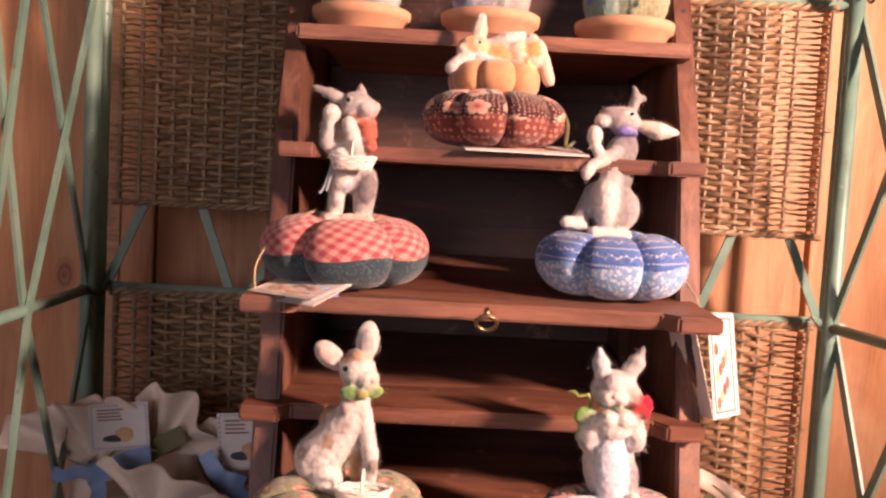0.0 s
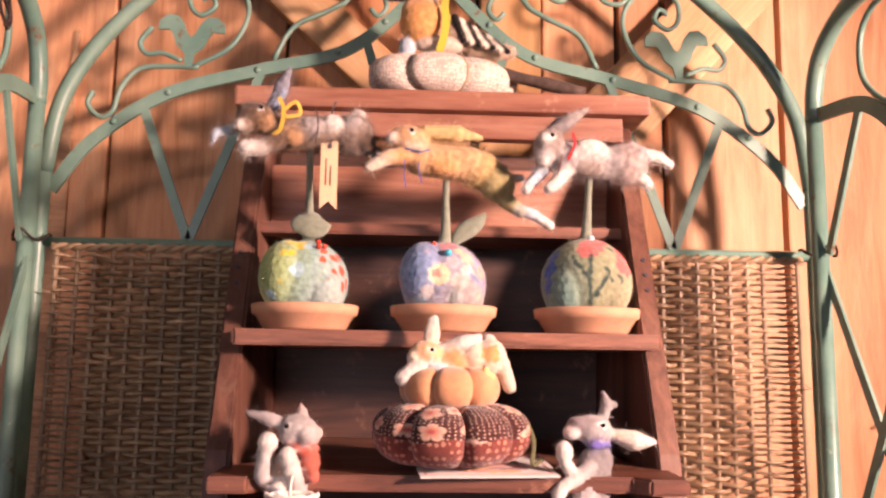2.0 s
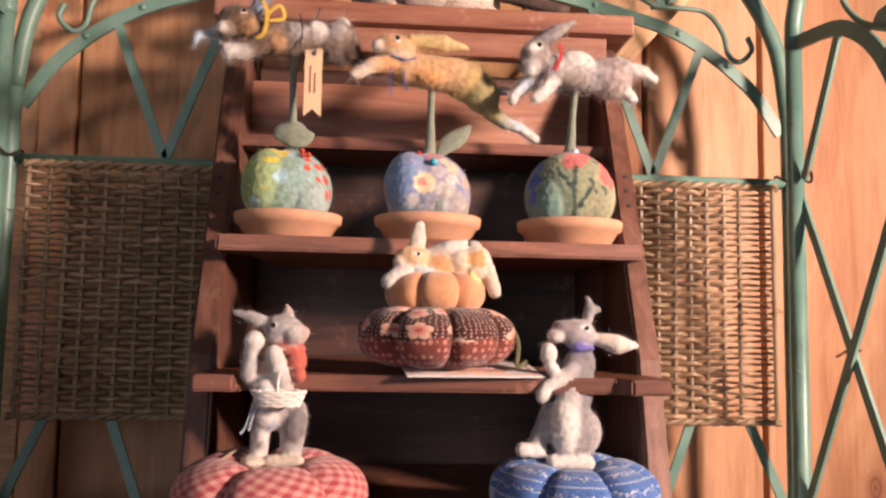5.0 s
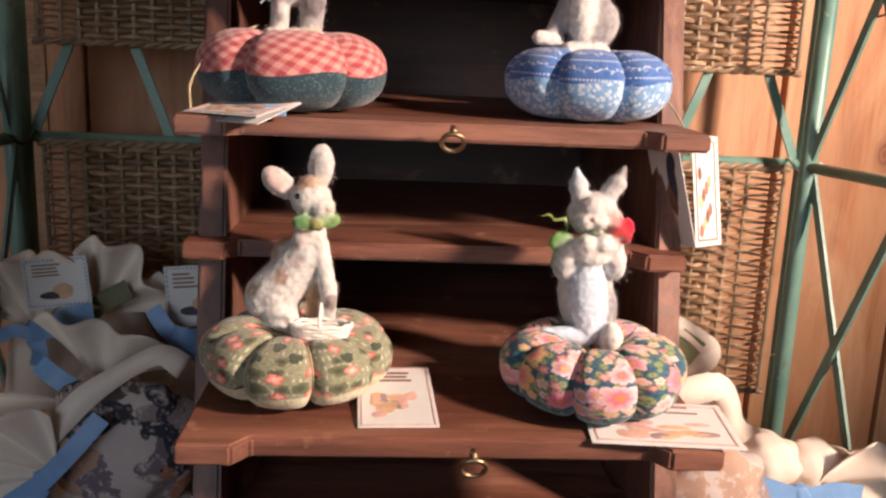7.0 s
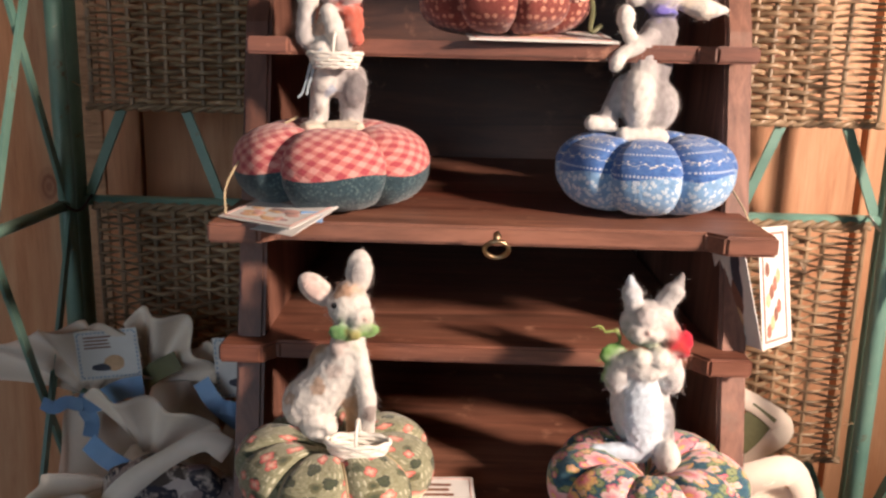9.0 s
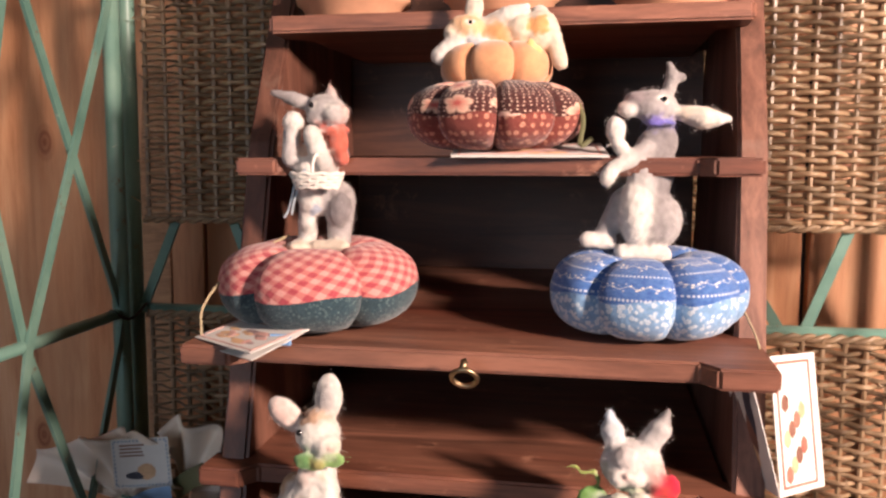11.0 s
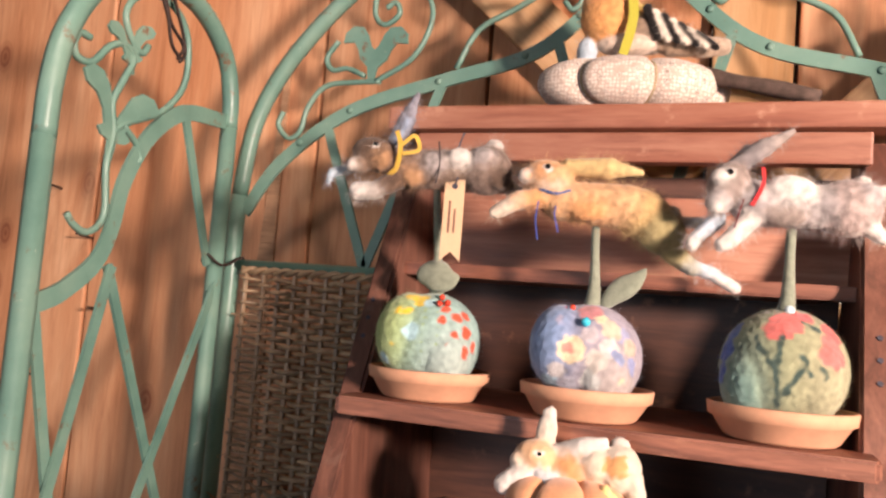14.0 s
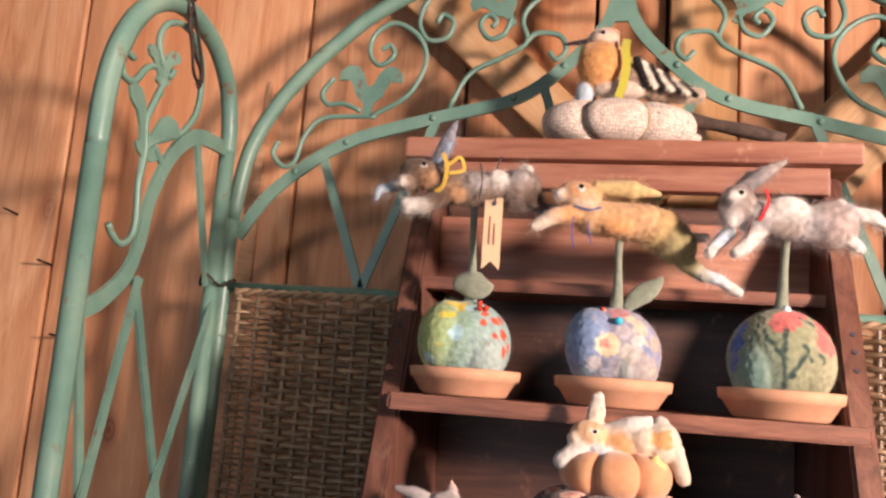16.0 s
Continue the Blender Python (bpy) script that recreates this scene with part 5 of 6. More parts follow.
felt("rabbit_figurine", "golden felted leaping rabbit with long laid-back ears", "figurine", "leaping felted rabbits", (0.041, 0.814, 1.534), 12, [
    ("e", (-36, -2, 32), (19, 13, 13), 10, GOLD), ("e", (-52, -6, 32), (6, 6, 6), 0, WHITE), ("e", (-40, -10, 34), (7, 4, 6), 0, (0.70, 0.28, 0.10)), ("e", (-34, -6, 25), (14, 9, 6), 8, CREAM),
    ("c", (-22, -6, 40), (6, -8, 40), 6, 8, (0.60, 0.44, 0.20)), ("c", (6, -8, 40), (28, -8, 38), 7, 2.5, (0.56, 0.42, 0.20)), ("c", (-22, 6, 42), (14, 6, 44), 5, 4, GOLD),
    ("c", (-30, -4, 18), (-56, -8, 14), 8, 7, FOX), ("c", (-56, -8, 14), (-72, -8, 4), 7, 5, CREAM), ("c", (-30, 8, 20), (-60, 10, 17), 6, 5, BLUEW),
    ("c", (-26, 0, 16), (20, 0, 14), 15, 17, GOLD), ("e", (-6, -10, 10), (16, 8, 9), 0, FOX), ("e", (30, 0, 10), (24, 16, 18), 20, (0.52, 0.36, 0.16)), ("e", (44, -4, -2), (18, 14, 16), 35, OLIVEW), ("e", (52, 4, 12), (6, 6, 6), 0, CREAM),
    ("c", (52, -4, -16), (66, -6, -26), 8, 6, OLIVEW), ("c", (64, -6, -25), (80, -6, -29), 5.5, 5, BLUEW), ("c", (80, -6, -29), (95, -6, -38), 5, 4.5, WHITE), ("c", (56, 6, 6), (72, 8, 8), 5, 4, (0.60, 0.52, 0.44)),
], eyes=[((-37, -14, 38), 2.0)], fuzz=3400, length=6.5, mottle=0.15,
    extra=lambda bm, lay: (ribbon_in(bm, lay, [(-42, -12, 22), (-30, -15, 19), (-20, -14, 22)], 1.6, 0.6, (0.10, 0.14, 0.30)),
                           ribbon_in(bm, lay, [(-42, -12, 14), (-43, -13, 0), (-41, -13, -14)], 0.8, 0.5, (0.05, 0.10, 0.40)),
                           ribbon_in(bm, lay, [(-29, -12, 14), (-30, -13, 4), (-27, -13, -8)], 0.8, 0.5, (0.05, 0.10, 0.40))))

felt("rabbit_figurine", "grey and white felted leaping rabbit with a red collar", "figurine", "leaping felted rabbits", (0.168, 0.806, 1.535), 14, [
    ("e", (-41, -2, 26), (14, 13, 16), 20, (0.30, 0.24, 0.21)), ("e", (-48, -8, 14), (9, 8, 8), 0, LGREY), ("e", (-51, -12, 10), (5, 5, 5), 0, WHITE), ("e", (-48, -10, 30), (6, 5, 6), 0, WHITE),
    ("c", (-36, 2, 40), (-18, 4, 54), 6, 6.5, GREY), ("c", (-18, 4, 54), (0, 4, 66), 6, 2, (0.36, 0.31, 0.28)), ("c", (-40, 6, 38), (-28, 8, 54), 4, 3, DGREY),
    ("c", (-46, 2, 4), (-58, 0, -8), 6, 5, BLUEW), ("c", (-58, 0, -8), (-62, -1, -14), 5, 5, WHITE), ("c", (-28, -9, 4), (-40, -12, -10), 7, 6, WHITE), ("c", (-40, -12, -10), (-46, -12, -14), 6, 5, WHITE),
    ("c", (-24, 0, 16), (18, 0, 16), 16, 15, LGREY), ("e", (-4, -9, 22), (18, 9, 12), 0, WHITE), ("e", (-8, -10, 8), (15, 8, 8), 0, (0.27, 0.22, 0.19)), ("e", (-24, -8, 10), (8, 8, 10), 0, GREY),
    ("e", (34, 0, 16), (22, 17, 19), 0, (0.40, 0.32, 0.29)), ("e", (20, -10, 16), (10, 6, 9), 0, GREY), ("e", (44, -10, 24), (8, 6, 8), 0, LGREY), ("c", (50, -4, 26), (66, -6, 24), 6, 6, WHITE), ("c", (66, -6, 24), (76, -6, 18), 5.5, 4.5, WHITE), ("c", (44, -4, 6), (54, -6, -2), 7, 5, WHITE), ("e", (44, 4, 34), (6, 6, 5), 0, WHITE),
], eyes=[((-43, -14, 33), 2.1)], fuzz=3800, length=6.5, mottle=0.2,
    extra=lambda bm, lay: (ribbon_in(bm, lay, [(-22, -10, 38), (-23, -16, 26), (-29, -15, 12)], 2.6, 0.7, (0.55, 0.04, 0.04)),
                           ribbon_in(bm, lay, [(-34, -14, 16), (-38, -15, 2), (-40, -15, -6)], 0.8, 0.5, (0.15, 0.03, 0.03))))

# robin-like felted bird on the lace pumpkin
felt("bird_figurine", "felted bird figurine with orange breast and striped wings", "figurine", "", (0.040, 0.948, 1.688), 6, [
    ("e", (-22, 0, 76), (16, 14, 14), 0, (0.66, 0.52, 0.40)), ("e", (-16, 2, 84), (11, 11, 7), 0, (0.55, 0.30, 0.18)), ("c", (-34, -5, 74), (-62, -8, 68), 4.2, 1.7, (0.03, 0.025, 0.03)),
    ("e", (-24, -6, 46), (24, 20, 26), 0, (0.66, 0.33, 0.12)), ("e", (-34, -8, 56), (13, 12, 14), 0, (0.68, 0.38, 0.17)), ("e", (-12, 4, 56), (16, 14, 18), 0, (0.58, 0.40, 0.16)), ("e", (-40, -8, 14), (9, 9, 14), 0, (0.46, 0.55, 0.62)),
    ("e", (6, 0, 34), (28, 18, 18), 12, (0.30, 0.22, 0.16)), ("e", (4, 6, 50), (14, 12, 12), 0, (0.55, 0.42, 0.12)),
    ("c", (30, 0, 24), (56, 0, 22), 11, 9, (0.40, 0.28, 0.19)), ("c", (56, 0, 22), (74, 0, 22), 10, 8, (0.52, 0.40, 0.30)), ("e", (-6, -10, 20), (26, 12, 10), 0, (0.62, 0.50, 0.40)),
    *[("c", (10 + 7 * i, -17, 50 - 4 * i), (20 + 8 * i, -19, 24 - 1.5 * i), 4.6 if i % 2 == 0 else 4.0, 3.2, (0.012, 0.010, 0.010) if i % 2 == 0 else (0.78, 0.70, 0.58)) for i in range(7)],
], eyes=[((-24, -13.5, 80), 2.2)], fuzz=2900, length=6, soft=0.5, mottle=0.15, wander=1.0,
    extra=lambda bm, lay: ribbon_in(bm, lay, [(0, -16, 72), (-2, -24, 58), (-1, -27, 40), (-4, -28, 20), (-8, -28, 6)], 8, 0.8, (0.50, 0.46, 0.06)))

# stick beside the bird
bm = bmesh.new()
sweep(bm, catmull([(0.062, 0.955, 1.688), (0.09, 0.948, 1.684), (0.13, 0.935, 1.672), (0.19, 0.925, 1.656)], 5), circle(0.0082, 9), taper=lambda f: 1.0 - 0.25 * f + 0.1 * math.sin(17 * f))
tagged(part("stick", fix(bm), BARK, None, "", True), "short dark brown stick leaning on the top board", "stick")


# ---- felted balls in the saucers ----
def felt_ball(label, loc, blobs, beads, leaf_pts, stem_top, stem_r):
    o = felt("felt_ball", label, "felt ball", "felted balls", loc, 0, blobs, fuzz=1300, length=3.2, soft=4.0, voxel=1.2, mottle=0.14, wander=2.0)
    for c, r, m in beads:
        b = part("bead", ball(bmesh.new(), [x * 0.001 for x in c], r * 0.0014, 2), m, o, "", True)
    bm = bmesh.new()
    top = Vector(stem_top)
    sweep(bm, catmull([(0.0, 0, 0.034), (0.001, 0, 0.05), top * 0.6 + Vector((0, 0, 0.02)), top], 6), circle(stem_r, 8), taper=lambda f: 1.9 - 1.0 * min(1, f * 1.8))
    part("stem", fix(bm), STEM, o, "grey-green felted stem", True)
    if leaf_pts:
        bm = bmesh.new()
        a, b, w = leaf_pts
        sweep(bm, catmull([Vector(a).lerp(Vector(b), k / 6) + Vector((0, 0, 0.002 * math.sin(k))) for k in range(7)], 3), circle(w, 10, w * 0.34), (0, -1, 0.1), taper=lambda f: max(0.06, math.sin(math.pi * min(1, 0.06 + 0.94 * f)) ** 0.7))
        part("leaf", fix(bm), STEM, o, "grey-green felt leaf", True)
    return o


STEM = plain("grey_green_felt", (0.24, 0.27, 0.20), 0.95, vary=0.2, scale=200, bump=0.5, dist=0.001, sheen=0.3)


def on_ball(lon, lat, r=37):
    a, b = radians(lon), radians(lat)
    return (r * math.sin(a) * math.cos(b), -r * math.cos(a) * math.cos(b), r * math.sin(b))


def dab(lon, lat, size, col, deep=2.5, r=37.5):
    return ("p", on_ball(lon, lat, r + 0.8), size * 1.12, col)


r2 = random.Random(11)
Y, LB, RD = (0.80, 0.58, 0.05), (0.42, 0.54, 0.50), (0.60, 0.10, 0.05)
blobs1 = [("e", (0, 0, 0), (38, 38, 38), 0, (0.27, 0.44, 0.42)), ("e", (-16, -8, 4), (25, 32, 33), 0, (0.38, 0.48, 0.17)), ("e", (16, -14, -8), (20, 22, 26), 0, (0.40, 0.47, 0.43))]
blobs1 += [dab(lo, la, s, Y) for lo, la, s in ((-50, 38, 5), (-35, 52, 5), (-15, 60, 6), (-28, 30, 5), (-42, 10, 4.5), (-62, 15, 5), (-20, 35, 4), (-25, -5, 3.5), (-58, -12, 4), (-5, 50, 4), (-75, 30, 5))]
blobs1 += [dab(lo, la, s, RD) for lo, la, s in ((40, 44, 3.6), (54, 32, 4), (32, 28, 2.8), (64, 14, 4.6), (46, 12, 3.2), (58, -8, 4.6), (36, -2, 2.4), (72, 36, 4), (76, -2, 4))]
blobs1 += [dab(lo, la, s, (0.30, 0.42, 0.20)) for lo in (8, 26) for la, s in ((40, 1.3), (30, 1.2), (20, 1.2), (10, 1.2), (0, 1.1), (-10, 1.1), (-20, 1.1))]
blobs1 += [dab(lo, la, s, (0.40, 0.62, 0.66)) for lo, la, s in ((-40, -18, 6), (-5, 12, 6), (-30, 18, 4), (-60, -2, 4), (12, 52, 4))]
felt_ball("felted ball with yellow and red dabs on pale green", (-0.084, 0.833, 1.4405), blobs1,
          [(on_ball(28, 48, 40), 1.8, BEAD_RED), (on_ball(42, 50, 40), 1.8, BEAD_RED), (on_ball(35, 60, 40), 1.7, BEAD_RED)],
          ((-0.014, -0.006, 0.049), (0.021, -0.008, 0.052), 0.0125), (0.002, -0.022, 0.124), 0.0034)
blobs2 = [("e", (0, 0, 0), (38, 38, 38), 0, (0.33, 0.31, 0.38)), ("e", (-18, -12, 6), (22, 28, 30), 0, (0.19, 0.30, 0.50)), ("e", (14, -16, -10), (21, 23, 24), 0, (0.38, 0.34, 0.31))]
blobs2 += [dab(-8, 8, 8.5, (0.76, 0.62, 0.40)), dab(-12, 9, 4.5, (0.70, 0.26, 0.20), 3.5, 39), dab(5, 55, 6, (0.66, 0.24, 0.26)), dab(25, 50, 5, (0.74, 0.62, 0.42)), dab(58, -5, 6, (0.26, 0.30, 0.50)),
           dab(-70, 0, 6, (0.62, 0.16, 0.10)), dab(28, -35, 5.5, (0.64, 0.12, 0.07)), dab(15, -20, 7, (0.50, 0.52, 0.50)), dab(32, 12, 7, (0.56, 0.52, 0.50)), dab(42, -18, 6, (0.66, 0.54, 0.36)), dab(-38, -28, 7, (0.36, 0.50, 0.60)), dab(-15, -30, 7, (0.45, 0.45, 0.52)), dab(52, 28, 6, (0.32, 0.34, 0.50)), dab(-40, 40, 6, (0.30, 0.38, 0.56)), dab(-62, 40, 5, (0.60, 0.42, 0.44))]
blobs2 += [dab(lo, la, s, tuple(0.8 * x for x in c)) for lo, la, s, c in ((10, 62, 8, (0.66, 0.28, 0.30)), (38, 34, 7, (0.70, 0.60, 0.46)), (18, -2, 7, (0.66, 0.62, 0.56)), (40, 2, 5, (0.30, 0.36, 0.56)), (-52, 12, 8, (0.28, 0.42, 0.62)), (-24, -14, 6, (0.62, 0.60, 0.60)), (10, 26, 6, (0.60, 0.55, 0.58)), (-64, 24, 5, (0.50, 0.40, 0.58)), (60, 14, 6, (0.66, 0.50, 0.40)), (-30, 34, 6, (0.46, 0.46, 0.62)))]
blobs2 += [dab(-8, 8, 7.5, (0.80, 0.68, 0.46)), dab(-12, 9, 3.8, (0.70, 0.24, 0.20))]
felt_ball("felted ball in lavender and blue with a peach blossom", (0.039, 0.826, 1.4405), blobs2,
          [(on_ball(4, 38, 40), 2.4, BEAD_TEAL), (on_ball(-38, 52, 40), 2.0, BEAD_RED), (on_ball(-28, 58, 40), 1.6, BEAD_RED)],
          ((0.008, 0.0, 0.036), (0.037, -0.002, 0.066), 0.0085), (0.001, -0.010, 0.104), 0.0034)
CORAL, STEMG = (0.66, 0.17, 0.15), (0.05, 0.085, 0.075)
def dab3(lon, lat, size, col):
    return dab(lon, lat, size, col, 2.5, 40)


blobs3 = [("e", (0, 0, 0), (41, 41, 41), 0, (0.27, 0.29, 0.17)), ("e", (-20, -10, -8), (20, 28, 28), 0, (0.14, 0.28, 0.27)), ("e", (16, -14, -2), (22, 24, 30), 0, (0.39, 0.37, 0.24))]
blobs3 += [dab3(-8, 42, 9, CORAL), dab3(6, 46, 7, CORAL), dab3(42, 16, 8, CORAL), dab3(45, 27, 6, CORAL), dab3(30, 62, 7, (0.60, 0.13, 0.13)), dab3(62, 40, 8, (0.60, 0.13, 0.12)), dab3(-66, 14, 8, (0.07, 0.14, 0.42)), dab3(-62, -8, 7, (0.08, 0.14, 0.40)), dab3(-70, 34, 7, (0.12, 0.2, 0.45)), dab3(-2, 52, 9, CORAL), dab3(48, 20, 9, CORAL)]
for path in ([(-5, 32), (-6, 20), (-8, 8), (-8, -6), (-6, -20), (-8, -34)], [(-30, 30), (-24, 20), (-16, 12), (-10, 4)], [(14, 6), (8, -6), (2, -16), (-4, -24)], [(30, 6), (34, -4), (38, -14)], [(14, 16), (16, 6), (22, -2)], [(22, 52), (32, 46), (40, 42)], [(-45, 18), (-40, 4), (-34, -12)]):
    for (o0, l0), (o1, l1) in zip(path, path[1:]):
        blobs3 += [dab(o0 + (o1 - o0) * k / 4, l0 + (l1 - l0) * k / 4, 1.9, STEMG, 2.0, 40.5) for k in range(5)]
felt_ball("felted olive ball with coral poppies and dark stems", (0.168, 0.830, 1.4440), blobs3,
          [(on_ball(8, 72, 41), 2.6, BEAD_CLEAR)], None, (0.001, -0.020, 0.106), 0.0036)

# ---- small things: baskets, cards, tags, cords ----


def basket(label, loc, w, d, h, handle):
    root = empty("basket", loc)
    tagged(root, label, "basket", "small white baskets")
    for i in range(5):
        f = i / 4
        k = 0.78 + 0.22 * f
        pts = [(w / 2 * k * math.cos(a), d / 2 * k * math.sin(a), h * f + 0.0006 * math.sin(9 * a + i * math.pi)) for a in [2 * math.pi * j / 48 for j in range(49)]]
        bm = bmesh.new()
        sweep(bm, pts, circle(h * 0.16, 6))
        part("rim" if i == 4 else "coil", fix(bm), WHITE_WEAVE, root, "", True)
    bm = bmesh.new()
    g = bmesh.ops.create_cone(bm, cap_ends=True, segments=32, radius1=0.5, radius2=0.5, depth=0.001)
    bmesh.ops.scale(bm, vec=(w * 0.76, d * 0.76, 1), verts=bm.verts)
    part("bottom", bm, WHITE_WEAVE, root)
    bm = bmesh.new()
    sweep(bm, [(0.0, -d / 2 * math.cos(a), h + handle * math.sin(a)) for a in [math.pi * j / 16 for j in range(17)]], circle(0.0011, 6))
    part("handle", fix(bm), WHITE_WEAVE, root, "", True)


basket("small white woven basket at the feet of a rabbit", (-0.046, 0.618, 1.0225), 0.041, 0.020, 0.010, 0.014)
basket("small white woven basket on the arm of a grey rabbit", (-0.073, 0.706, 1.267), 0.037, 0.019, 0.009, 0.013)


def bars(card, m, rows, x0, x1, z0, z1, mat, up):
    """Rows of illegible writing as plain bars."""
    for i in range(rows):
        z = z1 - (z1 - z0) * (i + 0.5) / rows
        cut = rng.uniform(0.55, 1.0)
        bm = box(bmesh.new(), x0, x0 + (x1 - x0) * cut, up, up + 0.0003, z - (z1 - z0) / rows * 0.22, z + (z1 - z0) / rows * 0.22, 0, m)
        part("text_line", bm, mat, card)


def card(label, m, w, h, kind, thick=0.0006, border=INK_PINK, group="gift cards", fold=0.0):
    """A printed card in its own x-z plane, face towards -y; m places it."""
    root = empty("gift_card")
    root.matrix_world = m
    tagged(root, label, "card", group)
    part("sheet", box(bmesh.new(), 0, w, 0, thick, 0, h, 0), PAPER, root)
    if fold:
        part("back_sheet", box(bmesh.new(), 0, w, 0, thick, 0, h, 0, Matrix.Translation((0, thick, h if fold > 0 else 0)) @ Matrix.Rotation(radians(fold), 4, "X") @ Matrix.Translation((0, 0, -h if fold > 0 else 0))), PAPER, root)
    u = -0.0004
    b, e = 0.04 * w, 0.012 * w
    if kind == "stitched":
        for i in range(14):
            for z in (b, h - b):
                x = b + (w - 2 * b) * (i + 0.25) / 14
                part("border_stitch", box(bmesh.new(), x, x + (w - 2 * b) / 28, u, 0, z - e, z + e), INK_BLUE, root)
        for i in range(11):
            for x in (b, w - b):
                z = b + (h - 2 * b) * (i + 0.25) / 11
                part("border_stitch", box(bmesh.new(), x - e, x + e, u, 0, z, z + (h - 2 * b) / 22), INK_BLUE, root)
        bars(root, None, 4, 0.14 * w, 0.6 * w, 0.62 * h, 0.9 * h, INK, u)
        bm = ball(bmesh.new(), (0.58 * w, 0, 0.32 * h), (0.17 * w, 0.0004, 0.17 * h), 2)
        part("picture", bm, INK_TAN, root)
        bm = ball(bmesh.new(), (0.42 * w, 0, 0.25 * h), (0.22 * w, 0.00035, 0.08 * h), 2)
        part("picture", bm, INK_DARK, root)
    else:
        for x0, x1, z0, z1 in ((b, w - b, b, b + e), (b, w - b, h - b - e, h - b), (b, b + e, b, h - b), (w - b - e, w - b, b, h - b)):
            part("border_line", box(bmesh.new(), x0, x1, u, 0, z0, z1), border, root)
        for k in range(22):
            c = (w * rng.uniform(0.22, 0.78), 0, h * rng.uniform(0.17, 0.50))
            bm = ball(bmesh.new(), c, (rng.uniform(0.05, 0.13) * w, 0.0003 + 0.00002 * k, rng.uniform(0.03, 0.08) * h), 2)
            part("picture", bm, (INK_TAN, INK_PINK, INK_TAN, INK_MUTE, INK_PINK)[k % 5], root)
        bars(root, None, 3, 0.25 * w, 0.85 * w, 0.72 * h, 0.92 * h, INK, u)
    return root


def lie(x, y, z, turn, tilt=-88.5):
    return pose(x, y, z, tilt, 0, turn)


card("white printed card lying folded under the gingham pumpkin", lie(-0.146, 0.666, 1.1680, -34, -78), 0.068, 0.048, "picture", fold=5)
card("white printed card lying under the brown pumpkin", lie(0.019, 0.712, 1.2885, 6, -80), 0.105, 0.055, "picture", thick=0.0012)
card("white printed card lying folded beside the sage pumpkin", lie(-0.018, 0.572, 0.9795, 3, -84), 0.052, 0.085, "picture", fold=4)
card("white printed card lying under the floral pumpkin", lie(0.128, 0.556, 0.9790, -5, -86.5), 0.096, 0.062, "picture")
hung = empty("gift_card", (0.227, 0.682, 1.082))
hung.matrix_world = pose(0.230, 0.682, 1.080, 0, -14, 0)
tagged(hung, "white printed folded card hanging open from the blue pumpkin", "card", "gift cards")
for nm, wide, turn in (("sheet", 0.050, 48), ("back_sheet", 0.044, 104)):
    leaf = part(nm, box(bmesh.new(), 0, wide, 0, 0.0006, 0, 0.086), PAPER, hung)
    leaf.matrix_basis = pose(0, 0, 0, 0, 14 if nm == "sheet" else 3, turn)
    face = -0.0005 if nm == "sheet" else 0.0006
    if nm == "sheet":
        for x0, x1, z0, z1 in ((0.004, 0.0055, 0.004, 0.082), (0.0405, 0.042, 0.004, 0.082), (0.004, 0.042, 0.004, 0.0055), (0.004, 0.042, 0.0805, 0.082)):
            part("border_line", box(bmesh.new(), x0, x1, face, face + 0.0005, z0, z1), INK_RED, leaf)
        for k in range(9):
            part("picture", ball(bmesh.new(), (0.012 + 0.006 * (k % 4), 0, 0.012 + 0.0055 * k), (0.0045, 0.0005 + 0.00003 * k, 0.006), 1), (INK_RED, INK_TAN, INK)[k % 3], leaf)
    else:
        for k, (x, z, rx, rz) in enumerate(((0.016, 0.052, 0.006, 0.020), (0.020, 0.036, 0.007, 0.014), (0.013, 0.066, 0.005, 0.008), (0.022, 0.022, 0.005, 0.010))):
            part("picture", ball(bmesh.new(), (x, 0.0006, z), (rx, 0.0004 + 0.00004 * k, rz), 2), (INK_DARK, INK, INK_DARK, INK_TAN)[k], leaf)

bm = bmesh.new()
sweep(bm, catmull([(0.211, 0.73, 1.19), (0.217, 0.705, 1.172), (0.217, 0.685, 1.157), (0.212, 0.668, 1.150)], 5), circle(0.0007, 5))
tagged(part("string", fix(bm), CORD), "thin string holding a card on the blue pumpkin", "string")
bm = bmesh.new()
sweep(bm, catmull([(-0.105, 0.735, 1.231), (-0.128, 0.702, 1.216), (-0.140, 0.670, 1.190), (-0.140, 0.664, 1.170)], 5), circle(0.0008, 5))
tagged(part("string", fix(bm), CORD), "thin cord tying a card to the gingham pumpkin", "string")
bm = bmesh.new()
sweep(bm, catmull([(0.060, 0.762, 1.341), (0.092, 0.745, 1.334), (0.105, 0.738, 1.316), (0.104, 0.731, 1.296), (0.112, 0.732, 1.300)], 5), circle(0.0018, 6))
tagged(part("cord", fix(bm), OLIVE), "olive green cord draped over the brown pumpkin", "cord")
bm = box(bmesh.new(), -0.088, -0.074, 0.6545, 0.6570, 1.1672, 1.1745, 0.0008)
tagged(part("fabric_label", bm, RIBBON), "small pale blue sewn label under the gingham pumpkin", "label")

